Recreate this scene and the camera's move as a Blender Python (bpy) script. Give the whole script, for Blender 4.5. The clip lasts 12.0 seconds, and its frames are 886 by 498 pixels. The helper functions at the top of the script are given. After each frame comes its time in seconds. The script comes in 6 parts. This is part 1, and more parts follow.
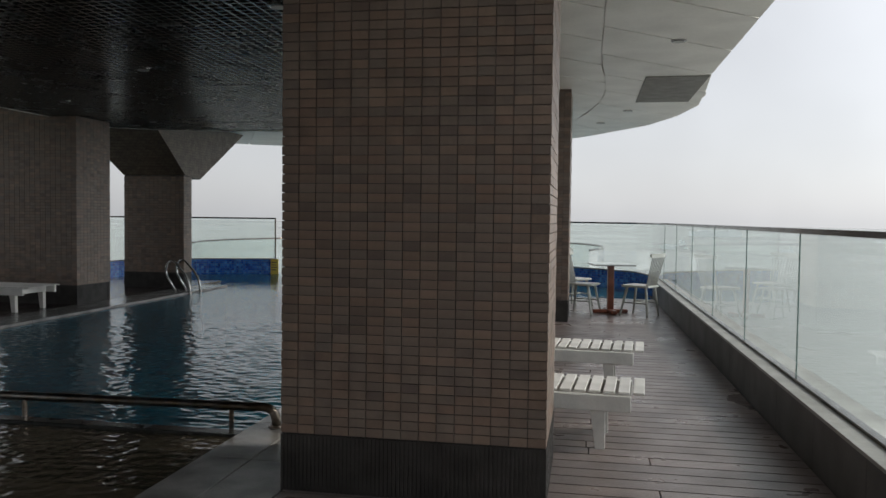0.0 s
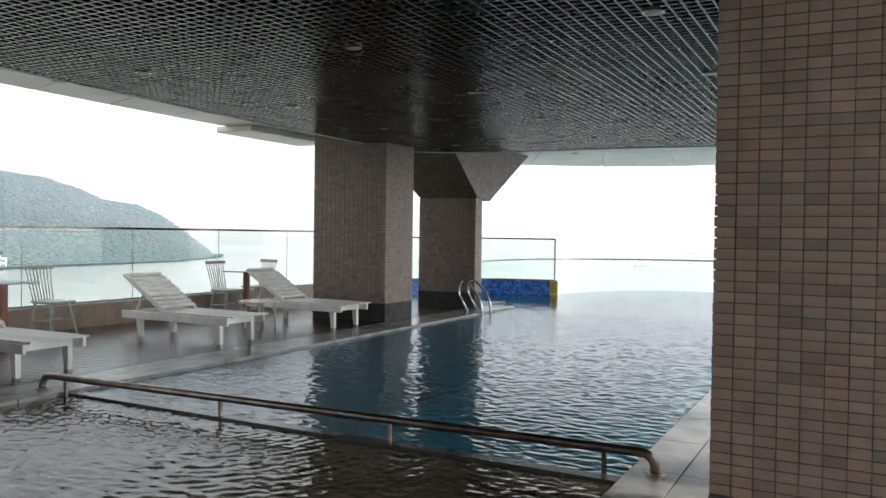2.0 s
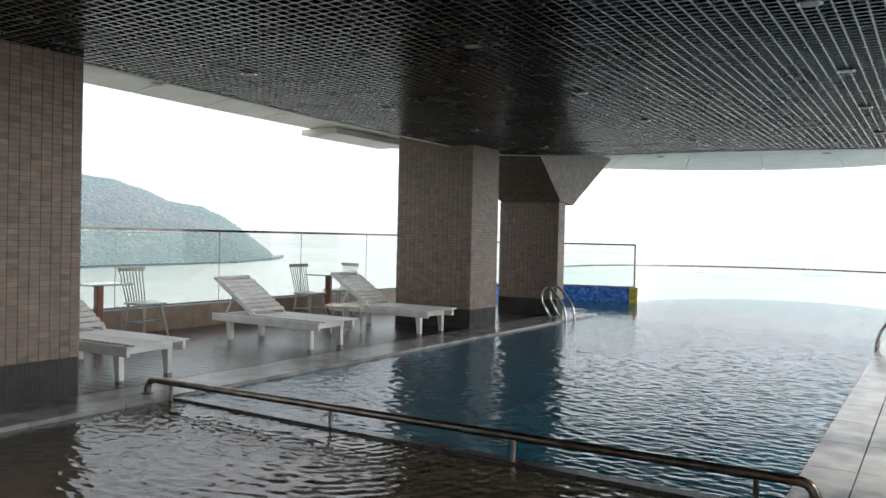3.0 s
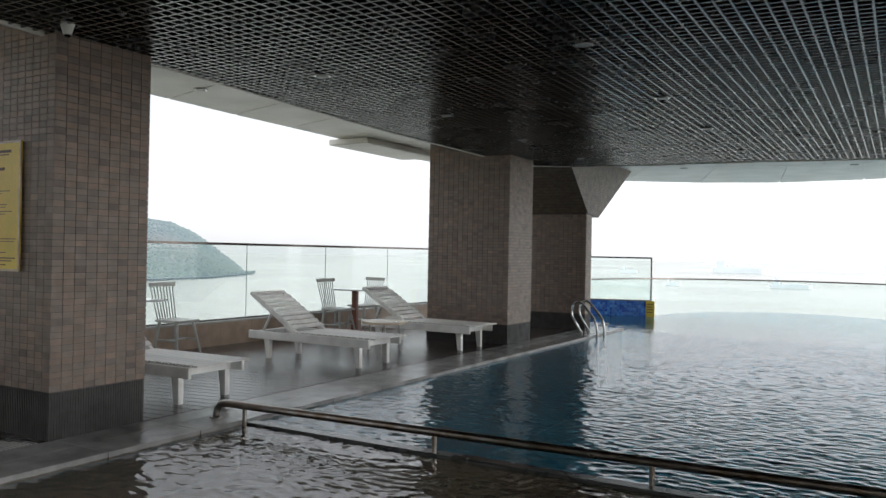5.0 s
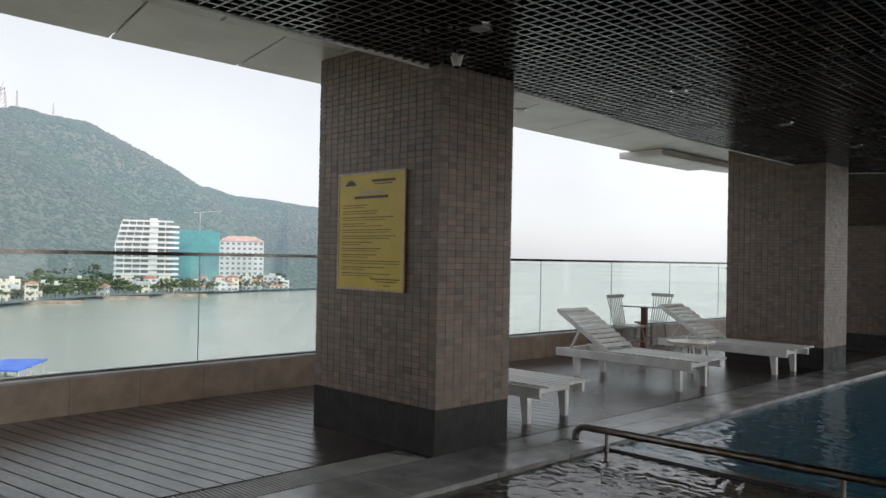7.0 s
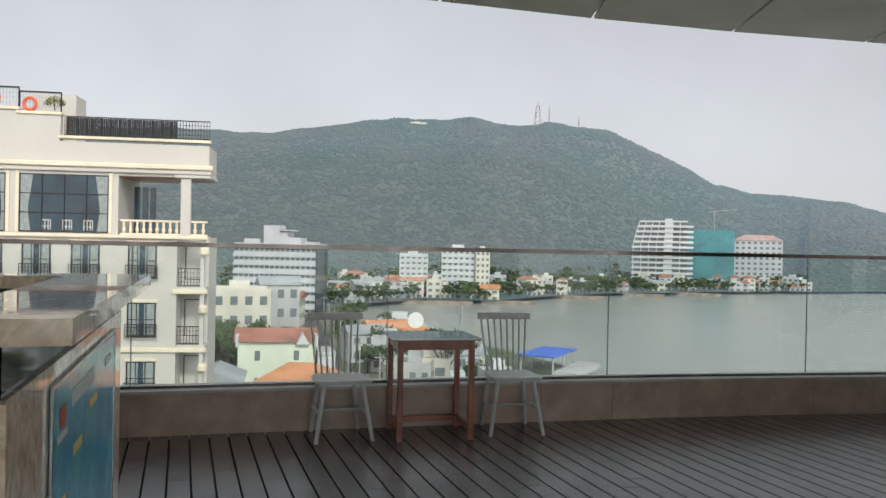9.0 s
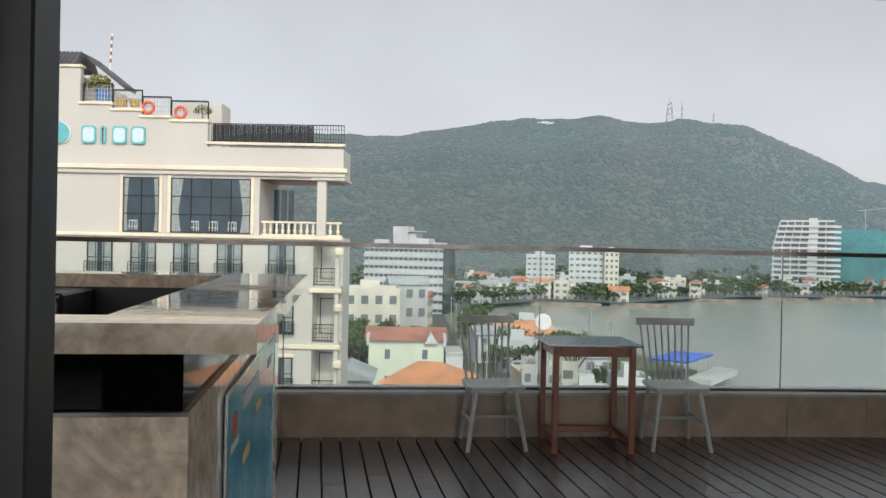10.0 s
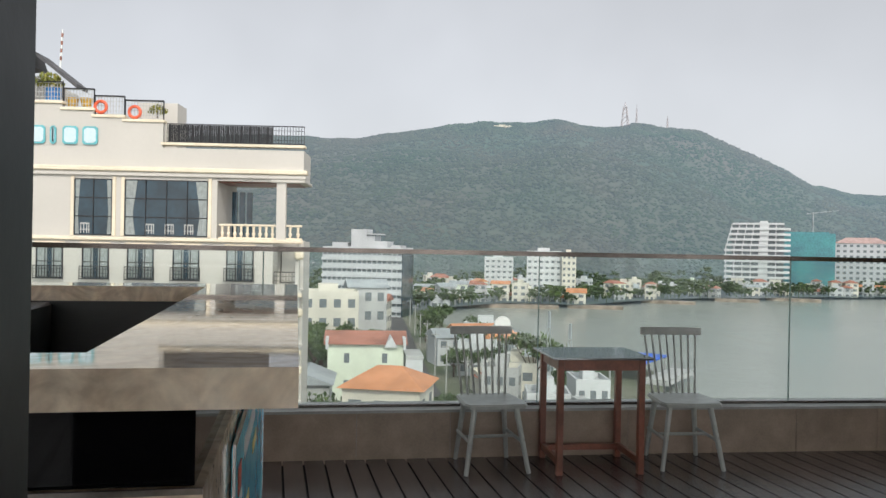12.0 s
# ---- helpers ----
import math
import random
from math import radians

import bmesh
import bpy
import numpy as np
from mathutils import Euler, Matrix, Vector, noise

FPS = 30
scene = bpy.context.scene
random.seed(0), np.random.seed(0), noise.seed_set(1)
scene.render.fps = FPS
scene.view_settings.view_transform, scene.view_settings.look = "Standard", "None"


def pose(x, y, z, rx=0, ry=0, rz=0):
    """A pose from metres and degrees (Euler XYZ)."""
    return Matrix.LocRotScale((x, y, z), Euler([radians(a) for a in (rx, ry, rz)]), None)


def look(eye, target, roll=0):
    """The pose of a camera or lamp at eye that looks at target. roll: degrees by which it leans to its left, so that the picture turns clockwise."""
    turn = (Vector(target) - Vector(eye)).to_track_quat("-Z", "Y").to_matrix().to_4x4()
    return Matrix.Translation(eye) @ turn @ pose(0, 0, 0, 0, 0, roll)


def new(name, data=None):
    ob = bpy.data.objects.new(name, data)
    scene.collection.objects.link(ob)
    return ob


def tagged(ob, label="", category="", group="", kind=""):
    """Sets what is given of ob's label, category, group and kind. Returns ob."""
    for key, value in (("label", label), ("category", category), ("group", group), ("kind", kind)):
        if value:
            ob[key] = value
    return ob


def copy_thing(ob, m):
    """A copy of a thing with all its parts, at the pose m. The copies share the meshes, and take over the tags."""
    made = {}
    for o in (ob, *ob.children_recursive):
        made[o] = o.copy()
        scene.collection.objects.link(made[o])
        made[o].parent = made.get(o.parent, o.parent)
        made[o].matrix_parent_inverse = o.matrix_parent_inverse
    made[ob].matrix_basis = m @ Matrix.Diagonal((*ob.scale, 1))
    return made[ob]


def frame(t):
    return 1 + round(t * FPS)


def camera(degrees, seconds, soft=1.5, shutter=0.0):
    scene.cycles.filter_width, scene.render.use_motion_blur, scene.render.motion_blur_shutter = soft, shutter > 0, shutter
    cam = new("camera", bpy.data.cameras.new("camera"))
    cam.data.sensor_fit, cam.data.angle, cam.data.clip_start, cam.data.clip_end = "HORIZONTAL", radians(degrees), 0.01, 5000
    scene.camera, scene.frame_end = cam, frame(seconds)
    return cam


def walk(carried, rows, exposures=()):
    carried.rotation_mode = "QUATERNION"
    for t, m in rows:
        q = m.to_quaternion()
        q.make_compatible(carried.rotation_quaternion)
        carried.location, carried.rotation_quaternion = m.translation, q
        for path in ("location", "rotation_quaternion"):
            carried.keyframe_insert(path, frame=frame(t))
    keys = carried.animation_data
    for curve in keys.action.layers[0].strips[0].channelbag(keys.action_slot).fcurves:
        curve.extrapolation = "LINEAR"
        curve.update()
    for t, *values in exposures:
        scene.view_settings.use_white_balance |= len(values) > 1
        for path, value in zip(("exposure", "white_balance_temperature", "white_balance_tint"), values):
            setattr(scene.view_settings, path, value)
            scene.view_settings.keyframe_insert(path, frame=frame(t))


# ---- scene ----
cam = camera(58.5, 12.0)
PATH = [
    (0, (0.32, 0.146, 1.393), (-0.041, 2.112, 1.315), 0.7),
    (0.5, (0.08, 0.203, 1.366), (-0.44, 2.134, 1.321), 0.9),
    (1, (-0.147, 0.29, 1.398), (-0.834, 2.168, 1.354), 0.7),
    (1.5, (-0.368, 0.352, 1.408), (-1.181, 2.179, 1.369), 0.8),
    (2, (-0.618, 0.318, 1.416), (-1.559, 2.082, 1.379), 0.8),
    (2.5, (-0.878, 0.272, 1.408), (-1.912, 1.983, 1.377), 1.0),
    (3, (-1.154, 0.318, 1.428), (-2.219, 2.011, 1.397), 1.3),
    (5, (-2.201, 0.154, 1.379), (-3.206, 1.883, 1.387), 1.1),
    (5.5, (-2.407, -0.005, 1.386), (-3.402, 1.73, 1.399), 1.1),
    (6, (-2.68, -0.179, 1.433), (-3.685, 1.55, 1.451), 1.1),
    (6.5, (-2.935, -0.305, 1.444), (-4.189, 1.253, 1.459), 1.2),
    (7, (-3.187, -0.433, 1.46), (-4.621, 0.961, 1.48), 1.1),
    (7.5, (-3.377, -0.598, 1.431), (-4.981, 0.597, 1.461), 1.2),
    (7.7, (-3.483, -0.713, 1.449), (-5.155, 0.384, 1.472), 1.3),
    (9.5, (-4.008, -1.075, 1.464), (-6.007, -1.011, 1.455), 1.1),
    (10, (-4.182, -1.188, 1.454), (-6.182, -1.218, 1.443), 1.2),
    (10.5, (-4.379, -1.217, 1.463), (-6.377, -1.298, 1.453), 1.2),
    (11, (-4.562, -1.261, 1.451), (-6.559, -1.368, 1.443), 1.3),
    (11.5, (-4.663, -1.382, 1.477), (-6.661, -1.473, 1.469), 1.3),
    (12, (-4.63, -1.439, 1.467), (-6.628, -1.363, 1.465), 1.1),
]
walk(cam, [(t, look(eye, target, roll)) for t, eye, target, roll in PATH],
     exposures=[(0, 0.22), (0.5, 0.8), (1.0, 1.16), (1.5, 1.43), (3, 1.43), (5, 1.2), (6, 1.1), (7, 0.92), (7.7, 0.82), (9.3, 0.42), (12, 0.5)])

# ---- world, sun and exposure ----
world = bpy.data.worlds.new("sky_world")
scene.world = world
world.use_nodes = True
wn, wl = world.node_tree.nodes, world.node_tree.links
wn.clear()
sky = wn.new("ShaderNodeTexSky")
sky.sky_type = 'NISHITA'
sky.sun_disc = False
SUN_ELEV, SUN_YAW = radians(40), radians(-76)      # yaw turns left from +y
sky.sun_elevation, sky.sun_rotation = SUN_ELEV, -SUN_YAW
sky.air_density, sky.dust_density, sky.ozone_density = 1.0, 1.5, 1.0
w_hue = wn.new("ShaderNodeHueSaturation")
w_hue.inputs["Saturation"].default_value = 0.35
w_mix = wn.new("ShaderNodeMixRGB")
w_mix.inputs[0].default_value = 0.62
w_mix.inputs[2].default_value = (6.42, 6.55, 6.85, 1)
w_noise = wn.new("ShaderNodeTexNoise")
w_noise.inputs["Scale"].default_value = 2.2
w_noise.inputs["Detail"].default_value = 4
w_ramp = wn.new("ShaderNodeMapRange")
w_ramp.inputs[1].default_value, w_ramp.inputs[2].default_value = 0.3, 0.7
w_ramp.inputs[3].default_value, w_ramp.inputs[4].default_value = 0.87, 1.09
w_mul = wn.new("ShaderNodeMixRGB")
w_mul.blend_type = 'MULTIPLY'
w_mul.inputs[0].default_value = 1
# the veiled sky brightens towards the sun's side
w_co = wn.new("ShaderNodeTexCoord")
w_dot = wn.new("ShaderNodeVectorMath")
w_dot.operation = 'DOT_PRODUCT'
w_dot.inputs[1].default_value = (-math.sin(SUN_YAW), math.cos(SUN_YAW), 0)
w_side = wn.new("ShaderNodeMapRange")
w_side.inputs[1].default_value, w_side.inputs[2].default_value = -0.6, 0.2
w_side.inputs[3].default_value, w_side.inputs[4].default_value = 0.98, 1.34
w_near, w_pow, w_add = (wn.new("ShaderNodeMath") for _ in range(3))
w_near.operation, w_pow.operation, w_add.operation = 'MULTIPLY_ADD', 'POWER', 'MULTIPLY_ADD'
w_near.inputs[1].default_value, w_near.inputs[2].default_value = 0.5, 0.5
w_pow.inputs[1].default_value = 11
w_add.inputs[1].default_value = 2.6
w_mul2 = wn.new("ShaderNodeMixRGB")
w_mul2.blend_type = 'MULTIPLY'
w_mul2.inputs[0].default_value = 1
w_bg = wn.new("ShaderNodeBackground")
w_bg.inputs[1].default_value = 0.085
w_out = wn.new("ShaderNodeOutputWorld")
wl.new(sky.outputs[0], w_hue.inputs["Color"])
wl.new(w_hue.outputs[0], w_mix.inputs[1])
wl.new(w_noise.outputs[0], w_ramp.inputs[0])
wl.new(w_mix.outputs[0], w_mul.inputs[1])
wl.new(w_ramp.outputs[0], w_mul.inputs[2])
wl.new(w_co.outputs["Generated"], w_dot.inputs[0])
wl.new(w_dot.outputs["Value"], w_side.inputs[0])
wl.new(w_mul.outputs[0], w_mul2.inputs[1])
wl.new(w_dot.outputs["Value"], w_near.inputs[0])
wl.new(w_near.outputs[0], w_pow.inputs[0])
wl.new(w_pow.outputs[0], w_add.inputs[0])
wl.new(w_side.outputs[0], w_add.inputs[2])
wl.new(w_add.outputs[0], w_mul2.inputs[2])
wl.new(w_mul2.outputs[0], w_bg.inputs[0])
wl.new(w_bg.outputs[0], w_out.inputs[0])
sun = new("sun", bpy.data.lights.new("sun", 'SUN'))
sun.data.energy, sun.data.angle, sun.data.color = 1.5, radians(8), (1.0, 0.93, 0.82)
sun_from = Vector((-math.sin(SUN_YAW) * math.cos(SUN_ELEV), math.cos(SUN_YAW) * math.cos(SUN_ELEV), math.sin(SUN_ELEV)))
sun.matrix_world = look(sun_from * 200, (0, 0, 0))


# ---- materials ----
def mat(name, color, rough=0.5, metal=0.0, vary=0.15, scale=6.0, fine=60.0, bump=0.1, spec=0.5, second=None, random_by=None, coords="Object", spread=0.12, warp=0.0):
    """A surface with stains and grain at two scales, and relief."""
    m = bpy.data.materials.new(name)
    m.use_nodes = True
    n, l = m.node_tree.nodes, m.node_tree.links
    b = n["Principled BSDF"]
    b.inputs["Metallic"].default_value = metal
    b.inputs["Specular IOR Level"].default_value = spec
    tc = n.new("ShaderNodeTexCoord")
    big, small = n.new("ShaderNodeTexNoise"), n.new("ShaderNodeTexNoise")
    big.inputs["Scale"].default_value, small.inputs["Scale"].default_value = scale, fine
    big.inputs["Detail"].default_value, small.inputs["Detail"].default_value = 4, 3
    big.inputs["Distortion"].default_value = warp
    if coords == "World":
        geo = n.new("ShaderNodeNewGeometry")
        src = geo.outputs["Position"]
    else:
        src = tc.outputs["Object"]
    l.new(src, big.inputs["Vector"])
    l.new(src, small.inputs["Vector"])
    mix = n.new("ShaderNodeMixRGB")
    ramp = n.new("ShaderNodeMapRange")
    ramp.inputs[1].default_value, ramp.inputs[2].default_value = 0.35, 0.65
    l.new(big.outputs[0], ramp.inputs[0])
    l.new(ramp.outputs[0], mix.inputs[0])
    c = Vector(color[:3])
    c2 = Vector(second) if second else c * (1 - vary * 1.6)
    mix.inputs[1].default_value = (*(c * (1 + vary * 0.4)), 1)
    mix.inputs[2].default_value = (*c2, 1)
    grain = n.new("ShaderNodeMixRGB")
    grain.blend_type = 'MULTIPLY'
    grain.inputs[0].default_value = 1
    gr = n.new("ShaderNodeMapRange")
    gr.inputs[1].default_value, gr.inputs[2].default_value = 0.3, 0.7
    gr.inputs[3].default_value, gr.inputs[4].default_value = 1 - vary * 0.6, 1 + vary * 0.4
    l.new(small.outputs[0], gr.inputs[0])
    l.new(mix.outputs[0], grain.inputs[1])
    l.new(gr.outputs[0], grain.inputs[2])
    out = grain.outputs[0]
    if random_by:
        if random_by[0] == "object":
            info = n.new("ShaderNodeObjectInfo")
            rnd = info.outputs["Random"]
        else:
            info = n.new("ShaderNodeNewGeometry")
            rnd = info.outputs["Random Per Island"]
        cr = n.new("ShaderNodeValToRGB")
        cols = random_by[1]
        cr.color_ramp.elements[0].color = (*cols[0], 1)
        cr.color_ramp.elements[1].color = (*cols[-1], 1)
        for i, cc in enumerate(cols[1:-1]):
            e = cr.color_ramp.elements.new((i + 1) / (len(cols) - 1))
            e.color = (*cc, 1)
        l.new(rnd, cr.inputs[0])
        mm = n.new("ShaderNodeMixRGB")
        mm.blend_type = 'MULTIPLY'
        mm.inputs[0].default_value = 1
        l.new(out, mm.inputs[1])
        l.new(cr.outputs[0], mm.inputs[2])
        out = mm.outputs[0]
    l.new(out, b.inputs["Base Color"])
    rr = n.new("ShaderNodeMapRange")
    rr.inputs[3].default_value, rr.inputs[4].default_value = max(0.01, rough - spread), min(1, rough + spread)
    l.new(big.outputs[0], rr.inputs[0])
    l.new(rr.outputs[0], b.inputs["Roughness"])
    if bump:
        bp = n.new("ShaderNodeBump")
        bp.inputs["Strength"].default_value = bump
        bp.inputs["Distance"].default_value = 0.01
        l.new(small.outputs[0], bp.inputs["Height"])
        l.new(bp.outputs[0], b.inputs["Normal"])
    return m


def glass_mat(name, tint, ior=1.45, rough=0.0, film=0.0):
    """Thin glass: clear with a tint, a Fresnel sheen and a faint whitish film."""
    m = bpy.data.materials.new(name)
    m.use_nodes = True
    n, l = m.node_tree.nodes, m.node_tree.links
    n.remove(n["Principled BSDF"])
    tr, gl, fr, mx = n.new("ShaderNodeBsdfTransparent"), n.new("ShaderNodeBsdfGlossy"), n.new("ShaderNodeFresnel"), n.new("ShaderNodeMixShader")
    tr.inputs[0].default_value = (*tint, 1)
    gl.inputs["Roughness"].default_value = rough
    fr.inputs[0].default_value = ior
    l.new(fr.outputs[0], mx.inputs[0])
    if film:
        milky, fm = n.new("ShaderNodeBsdfTranslucent"), n.new("ShaderNodeMixShader")
        milky.inputs[0].default_value = (0.75, 0.8, 0.8, 1)
        fm.inputs[0].default_value = film
        l.new(tr.outputs[0], fm.inputs[1])
        l.new(milky.outputs[0], fm.inputs[2])
        l.new(fm.outputs[0], mx.inputs[1])
    else:
        l.new(tr.outputs[0], mx.inputs[1])
    l.new(gl.outputs[0], mx.inputs[2])
    l.new(mx.outputs[0], n["Material Output"].inputs["Surface"])
    return m


def water_mat(name, tint, scale, strength, rough=0.02, depth=0.012, murk=(0.03, 0.2, 0.3)):
    """Rippled water: see-through with a tint, mirroring by Fresnel."""
    m = glass_mat(name, tint, 1.5, rough)
    n, l = m.node_tree.nodes, m.node_tree.links
    geo = n.new("ShaderNodeNewGeometry")
    mp = n.new("ShaderNodeMapping")
    mp.inputs["Scale"].default_value = (0.7, 1.0, 1.0)
    mp.inputs["Rotation"].default_value = (0, 0, 0.25)
    l.new(geo.outputs["Position"], mp.inputs[0])
    a, b2 = n.new("ShaderNodeTexNoise"), n.new("ShaderNodeTexNoise")
    a.inputs["Scale"].default_value, a.inputs["Detail"].default_value = scale, 2.5
    a.inputs["Distortion"].default_value = 0.6
    b2.inputs["Scale"].default_value, b2.inputs["Detail"].default_value = scale * 0.22, 2
    add = n.new("ShaderNodeMath")
    add.operation = 'MULTIPLY_ADD'
    add.inputs[1].default_value = 1.0
    l.new(mp.outputs[0], a.inputs["Vector"])
    l.new(mp.outputs[0], b2.inputs["Vector"])
    l.new(b2.outputs[0], add.inputs[0])
    l.new(a.outputs[0], add.inputs[2])
    clear = [x for x in n if x.bl_idname == "ShaderNodeBsdfTransparent"][0]
    body, blend = n.new("ShaderNodeBsdfDiffuse"), n.new("ShaderNodeMixShader")
    body.inputs[0].default_value = (*murk, 1)
    blend.inputs[0].default_value = 0.55
    top_mix = [x for x in n if x.bl_idname == "ShaderNodeMixShader" and x != blend][0]
    l.new(clear.outputs[0], blend.inputs[1])
    l.new(body.outputs[0], blend.inputs[2])
    l.new(blend.outputs[0], top_mix.inputs[1])
    bp = n.new("ShaderNodeBump")
    bp.inputs["Strength"].default_value = strength
    bp.inputs["Distance"].default_value = depth
    l.new(add.outputs[0], bp.inputs["Height"])
    for node in list(n):
        if node.bl_idname in ("ShaderNodeBsdfGlossy", "ShaderNodeFresnel"):
            l.new(bp.outputs[0], node.inputs["Normal"])
    return m


TILE_TONES = [(0.66, 0.63, 0.63), (1.0, 0.97, 0.95), (1.10, 0.94, 0.86), (0.84, 0.85, 0.87), (1.28, 1.15, 1.05), (0.93, 0.81, 0.74), (1.06, 1.05, 1.04), (0.76, 0.70, 0.66)]
M_tile = mat("brown_column_tile", (0.208, 0.168, 0.141), 0.5, 0, 0.11, 9, 90, 0.08, random_by=("object", TILE_TONES))
M_tile_rest = mat("brown_column_tile_far", (0.208, 0.168, 0.141), 0.5, 0, 0.11, 9, 90, 0.08, random_by=("island", TILE_TONES))
M_grout = mat("dark_grout", (0.10, 0.09, 0.082), 0.9, 0, 0.2, 8, 120, 0.2)
M_plinth = mat("dark_ribbed_stone", (0.045, 0.042, 0.04), 0.55, 0, 0.25, 7, 90, 0.1)
# same boards twice: paled for the lit right side, darkened for wet, dimmer left
M_deck = mat("grey_brown_composite_deck", (0.195, 0.163, 0.157), 0.32, 0, 0.25, 2.2, 70, 0.25, spread=0.2, random_by=("object", [(0.85, 0.85, 0.86), (1.1, 1.06, 1.03), (0.95, 0.93, 0.92)]), coords="World")
M_deckwetdim = mat("wet_dimmed_composite_deck", (0.068, 0.052, 0.049), 0.17, 0, 0.25, 2.2, 70, 0.25, spread=0.16, random_by=("object", [(0.85, 0.85, 0.86), (1.1, 1.06, 1.03), (0.95, 0.93, 0.92)]), coords="World")
for mm in (M_deckwetdim, M_deck):
    mm.node_tree.nodes["Principled BSDF"].inputs["Specular IOR Level"].default_value = 0.9
# near-black: shade in the board gaps and grate slots put into the colour
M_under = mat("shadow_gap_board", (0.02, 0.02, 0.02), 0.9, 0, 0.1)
M_coping = mat("grey_granite_coping", (0.29, 0.285, 0.275), 0.2, 0, 0.22, 4, 110, 0.12, coords="World")
M_kerb = mat("brown_kerb_tile", (0.34, 0.255, 0.195), 0.4, 0, 0.15, 5, 70, 0.06, random_by=("object", [(0.92, 0.92, 0.92), (1.06, 1.04, 1.02)]))
M_kerbdark = mat("dark_grey_kerb_face", (0.085, 0.083, 0.08), 0.5, 0, 0.15, 3, 70, 0.08, coords="World")
M_ledge = mat("pale_grey_ledge", (0.36, 0.36, 0.34), 0.45, 0, 0.15, 4, 60, 0.08, coords="World")
M_joint = mat("pale_joint", (0.3, 0.28, 0.25), 0.8, 0, 0.1)
M_grid = mat("dark_cell_ceiling", (0.235, 0.235, 0.23), 0.25, 0.92, 0.15, 4, 40, 0.02)
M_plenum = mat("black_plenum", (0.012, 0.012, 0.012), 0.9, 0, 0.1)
M_soffit = mat("white_soffit_panel", (0.87, 0.845, 0.80), 0.4, 0, 0.06, 2, 50, 0.02, coords="World")
M_recess_shade = mat("painted_recess_shade", (0.28, 0.27, 0.26), 0.7, 0, 0.1)
M_white = mat("white_painted_wood", (0.74, 0.73, 0.70), 0.42, 0, 0.10, 5, 80, 0.08)
M_greychair = mat("grey_painted_wood", (0.40, 0.41, 0.385), 0.32, 0, 0.12, 8, 90, 0.06)
M_redwood = mat("red_brown_wood", (0.24, 0.075, 0.042), 0.35, 0, 0.25, 6, 60, 0.06)
M_tabletop = mat("dark_glossy_tabletop", (0.22, 0.23, 0.235), 0.03, 0, 0.1, 5, 60, 0.0, spec=0.9, spread=0.015)
M_tabletop.node_tree.nodes["Principled BSDF"].inputs["IOR"].default_value = 2.0
M_paletop = mat("pale_wood_top", (0.55, 0.45, 0.33), 0.25, 0, 0.15, 6, 60, 0.03)
M_steel = mat("brushed_steel", (0.5, 0.5, 0.5), 0.22, 1.0, 0.1, 6, 120, 0.02)
M_oldsteel = mat("weathered_steel_pipe", (0.32, 0.30, 0.28), 0.32, 1.0, 0.25, 7, 80, 0.05, second=(0.20, 0.15, 0.11))
M_railcap = mat("bronze_handrail", (0.13, 0.11, 0.10), 0.2, 0.75, 0.15, 5, 70, 0.02)
M_yellow = mat("yellow_sign_board", (0.62, 0.45, 0.05), 0.35, 0, 0.08, 3, 50, 0.02)
M_ink = mat("brown_ink", (0.12, 0.08, 0.04), 0.6, 0, 0.05)
M_bluetile = mat("blue_mosaic", (0.03, 0.13, 0.52), 0.2, 0, 0.15, 8, 60, 0.02, random_by=("object", [(0.45, 0.45, 0.6), (1, 1, 1), (3.2, 2.3, 1.3), (0.8, 0.8, 0.9), (1.8, 1.6, 1.2)]))
M_bluejoin = mat("blue_mosaic_rest", (0.03, 0.13, 0.52), 0.2, 0, 0.15, 8, 60, 0.02, random_by=("island", [(0.45, 0.45, 0.6), (1, 1, 1), (3.2, 2.3, 1.3), (0.8, 0.8, 0.9), (1.8, 1.6, 1.2)]))
M_basin = mat("deep_pool_blue_tile", (0.045, 0.33, 0.52), 0.3, 0, 0.12, 3, 40, 0.0, coords="World")
M_shallow = mat("shallow_pool_brown_tile", (0.24, 0.18, 0.10), 0.4, 0, 0.25, 3, 40, 0.0, coords="World")
M_divider = mat("dark_wet_divider", (0.05, 0.055, 0.055), 0.25, 0, 0.2, 4, 60, 0.05)
M_marble = mat("beige_marble", (0.90, 0.77, 0.61), 0.03, 0, 0.26, 5.0, 22, 0.0, spread=0.012, warp=4.5, second=(0.72, 0.57, 0.42))
M_marblewall = mat("beige_stone_cladding", (0.70, 0.63, 0.55), 0.3, 0, 0.15, 2.0, 30, 0.02, coords="World")
M_blackglass = mat("black_glass", (0.004, 0.004, 0.005), 0.05, 0, 0.1, 3, 30, 0.0, spread=0.02, spec=0.18)
M_darkpost = mat("dark_grey_metal", (0.022, 0.024, 0.023), 0.45, 0.0, 0.15, 5, 60, 0.03)
M_bounceceil = mat("pale_plaster", (0.66, 0.63, 0.58), 0.7, 0, 0.08, 2, 40, 0.05, coords="World")
M_plaster = mat("beige_plaster", (0.5, 0.46, 0.40), 0.7, 0, 0.12, 2, 40, 0.05, coords="World")
M_glass = glass_mat("green_tinted_rail_glass", (0.89, 0.95, 0.93), 1.5, film=0.045)
M_edge = mat("green_glass_edge", (0.16, 0.26, 0.24), 0.2, 0, 0.1)
M_waterdeep = water_mat("deep_pool_water", (0.55, 0.85, 0.92), 26.0, 0.35, murk=(0.03, 0.21, 0.31))
M_waterfar = water_mat("far_pool_water", (0.6, 0.85, 0.9), 20.0, 0.15, murk=(0.04, 0.17, 0.23))
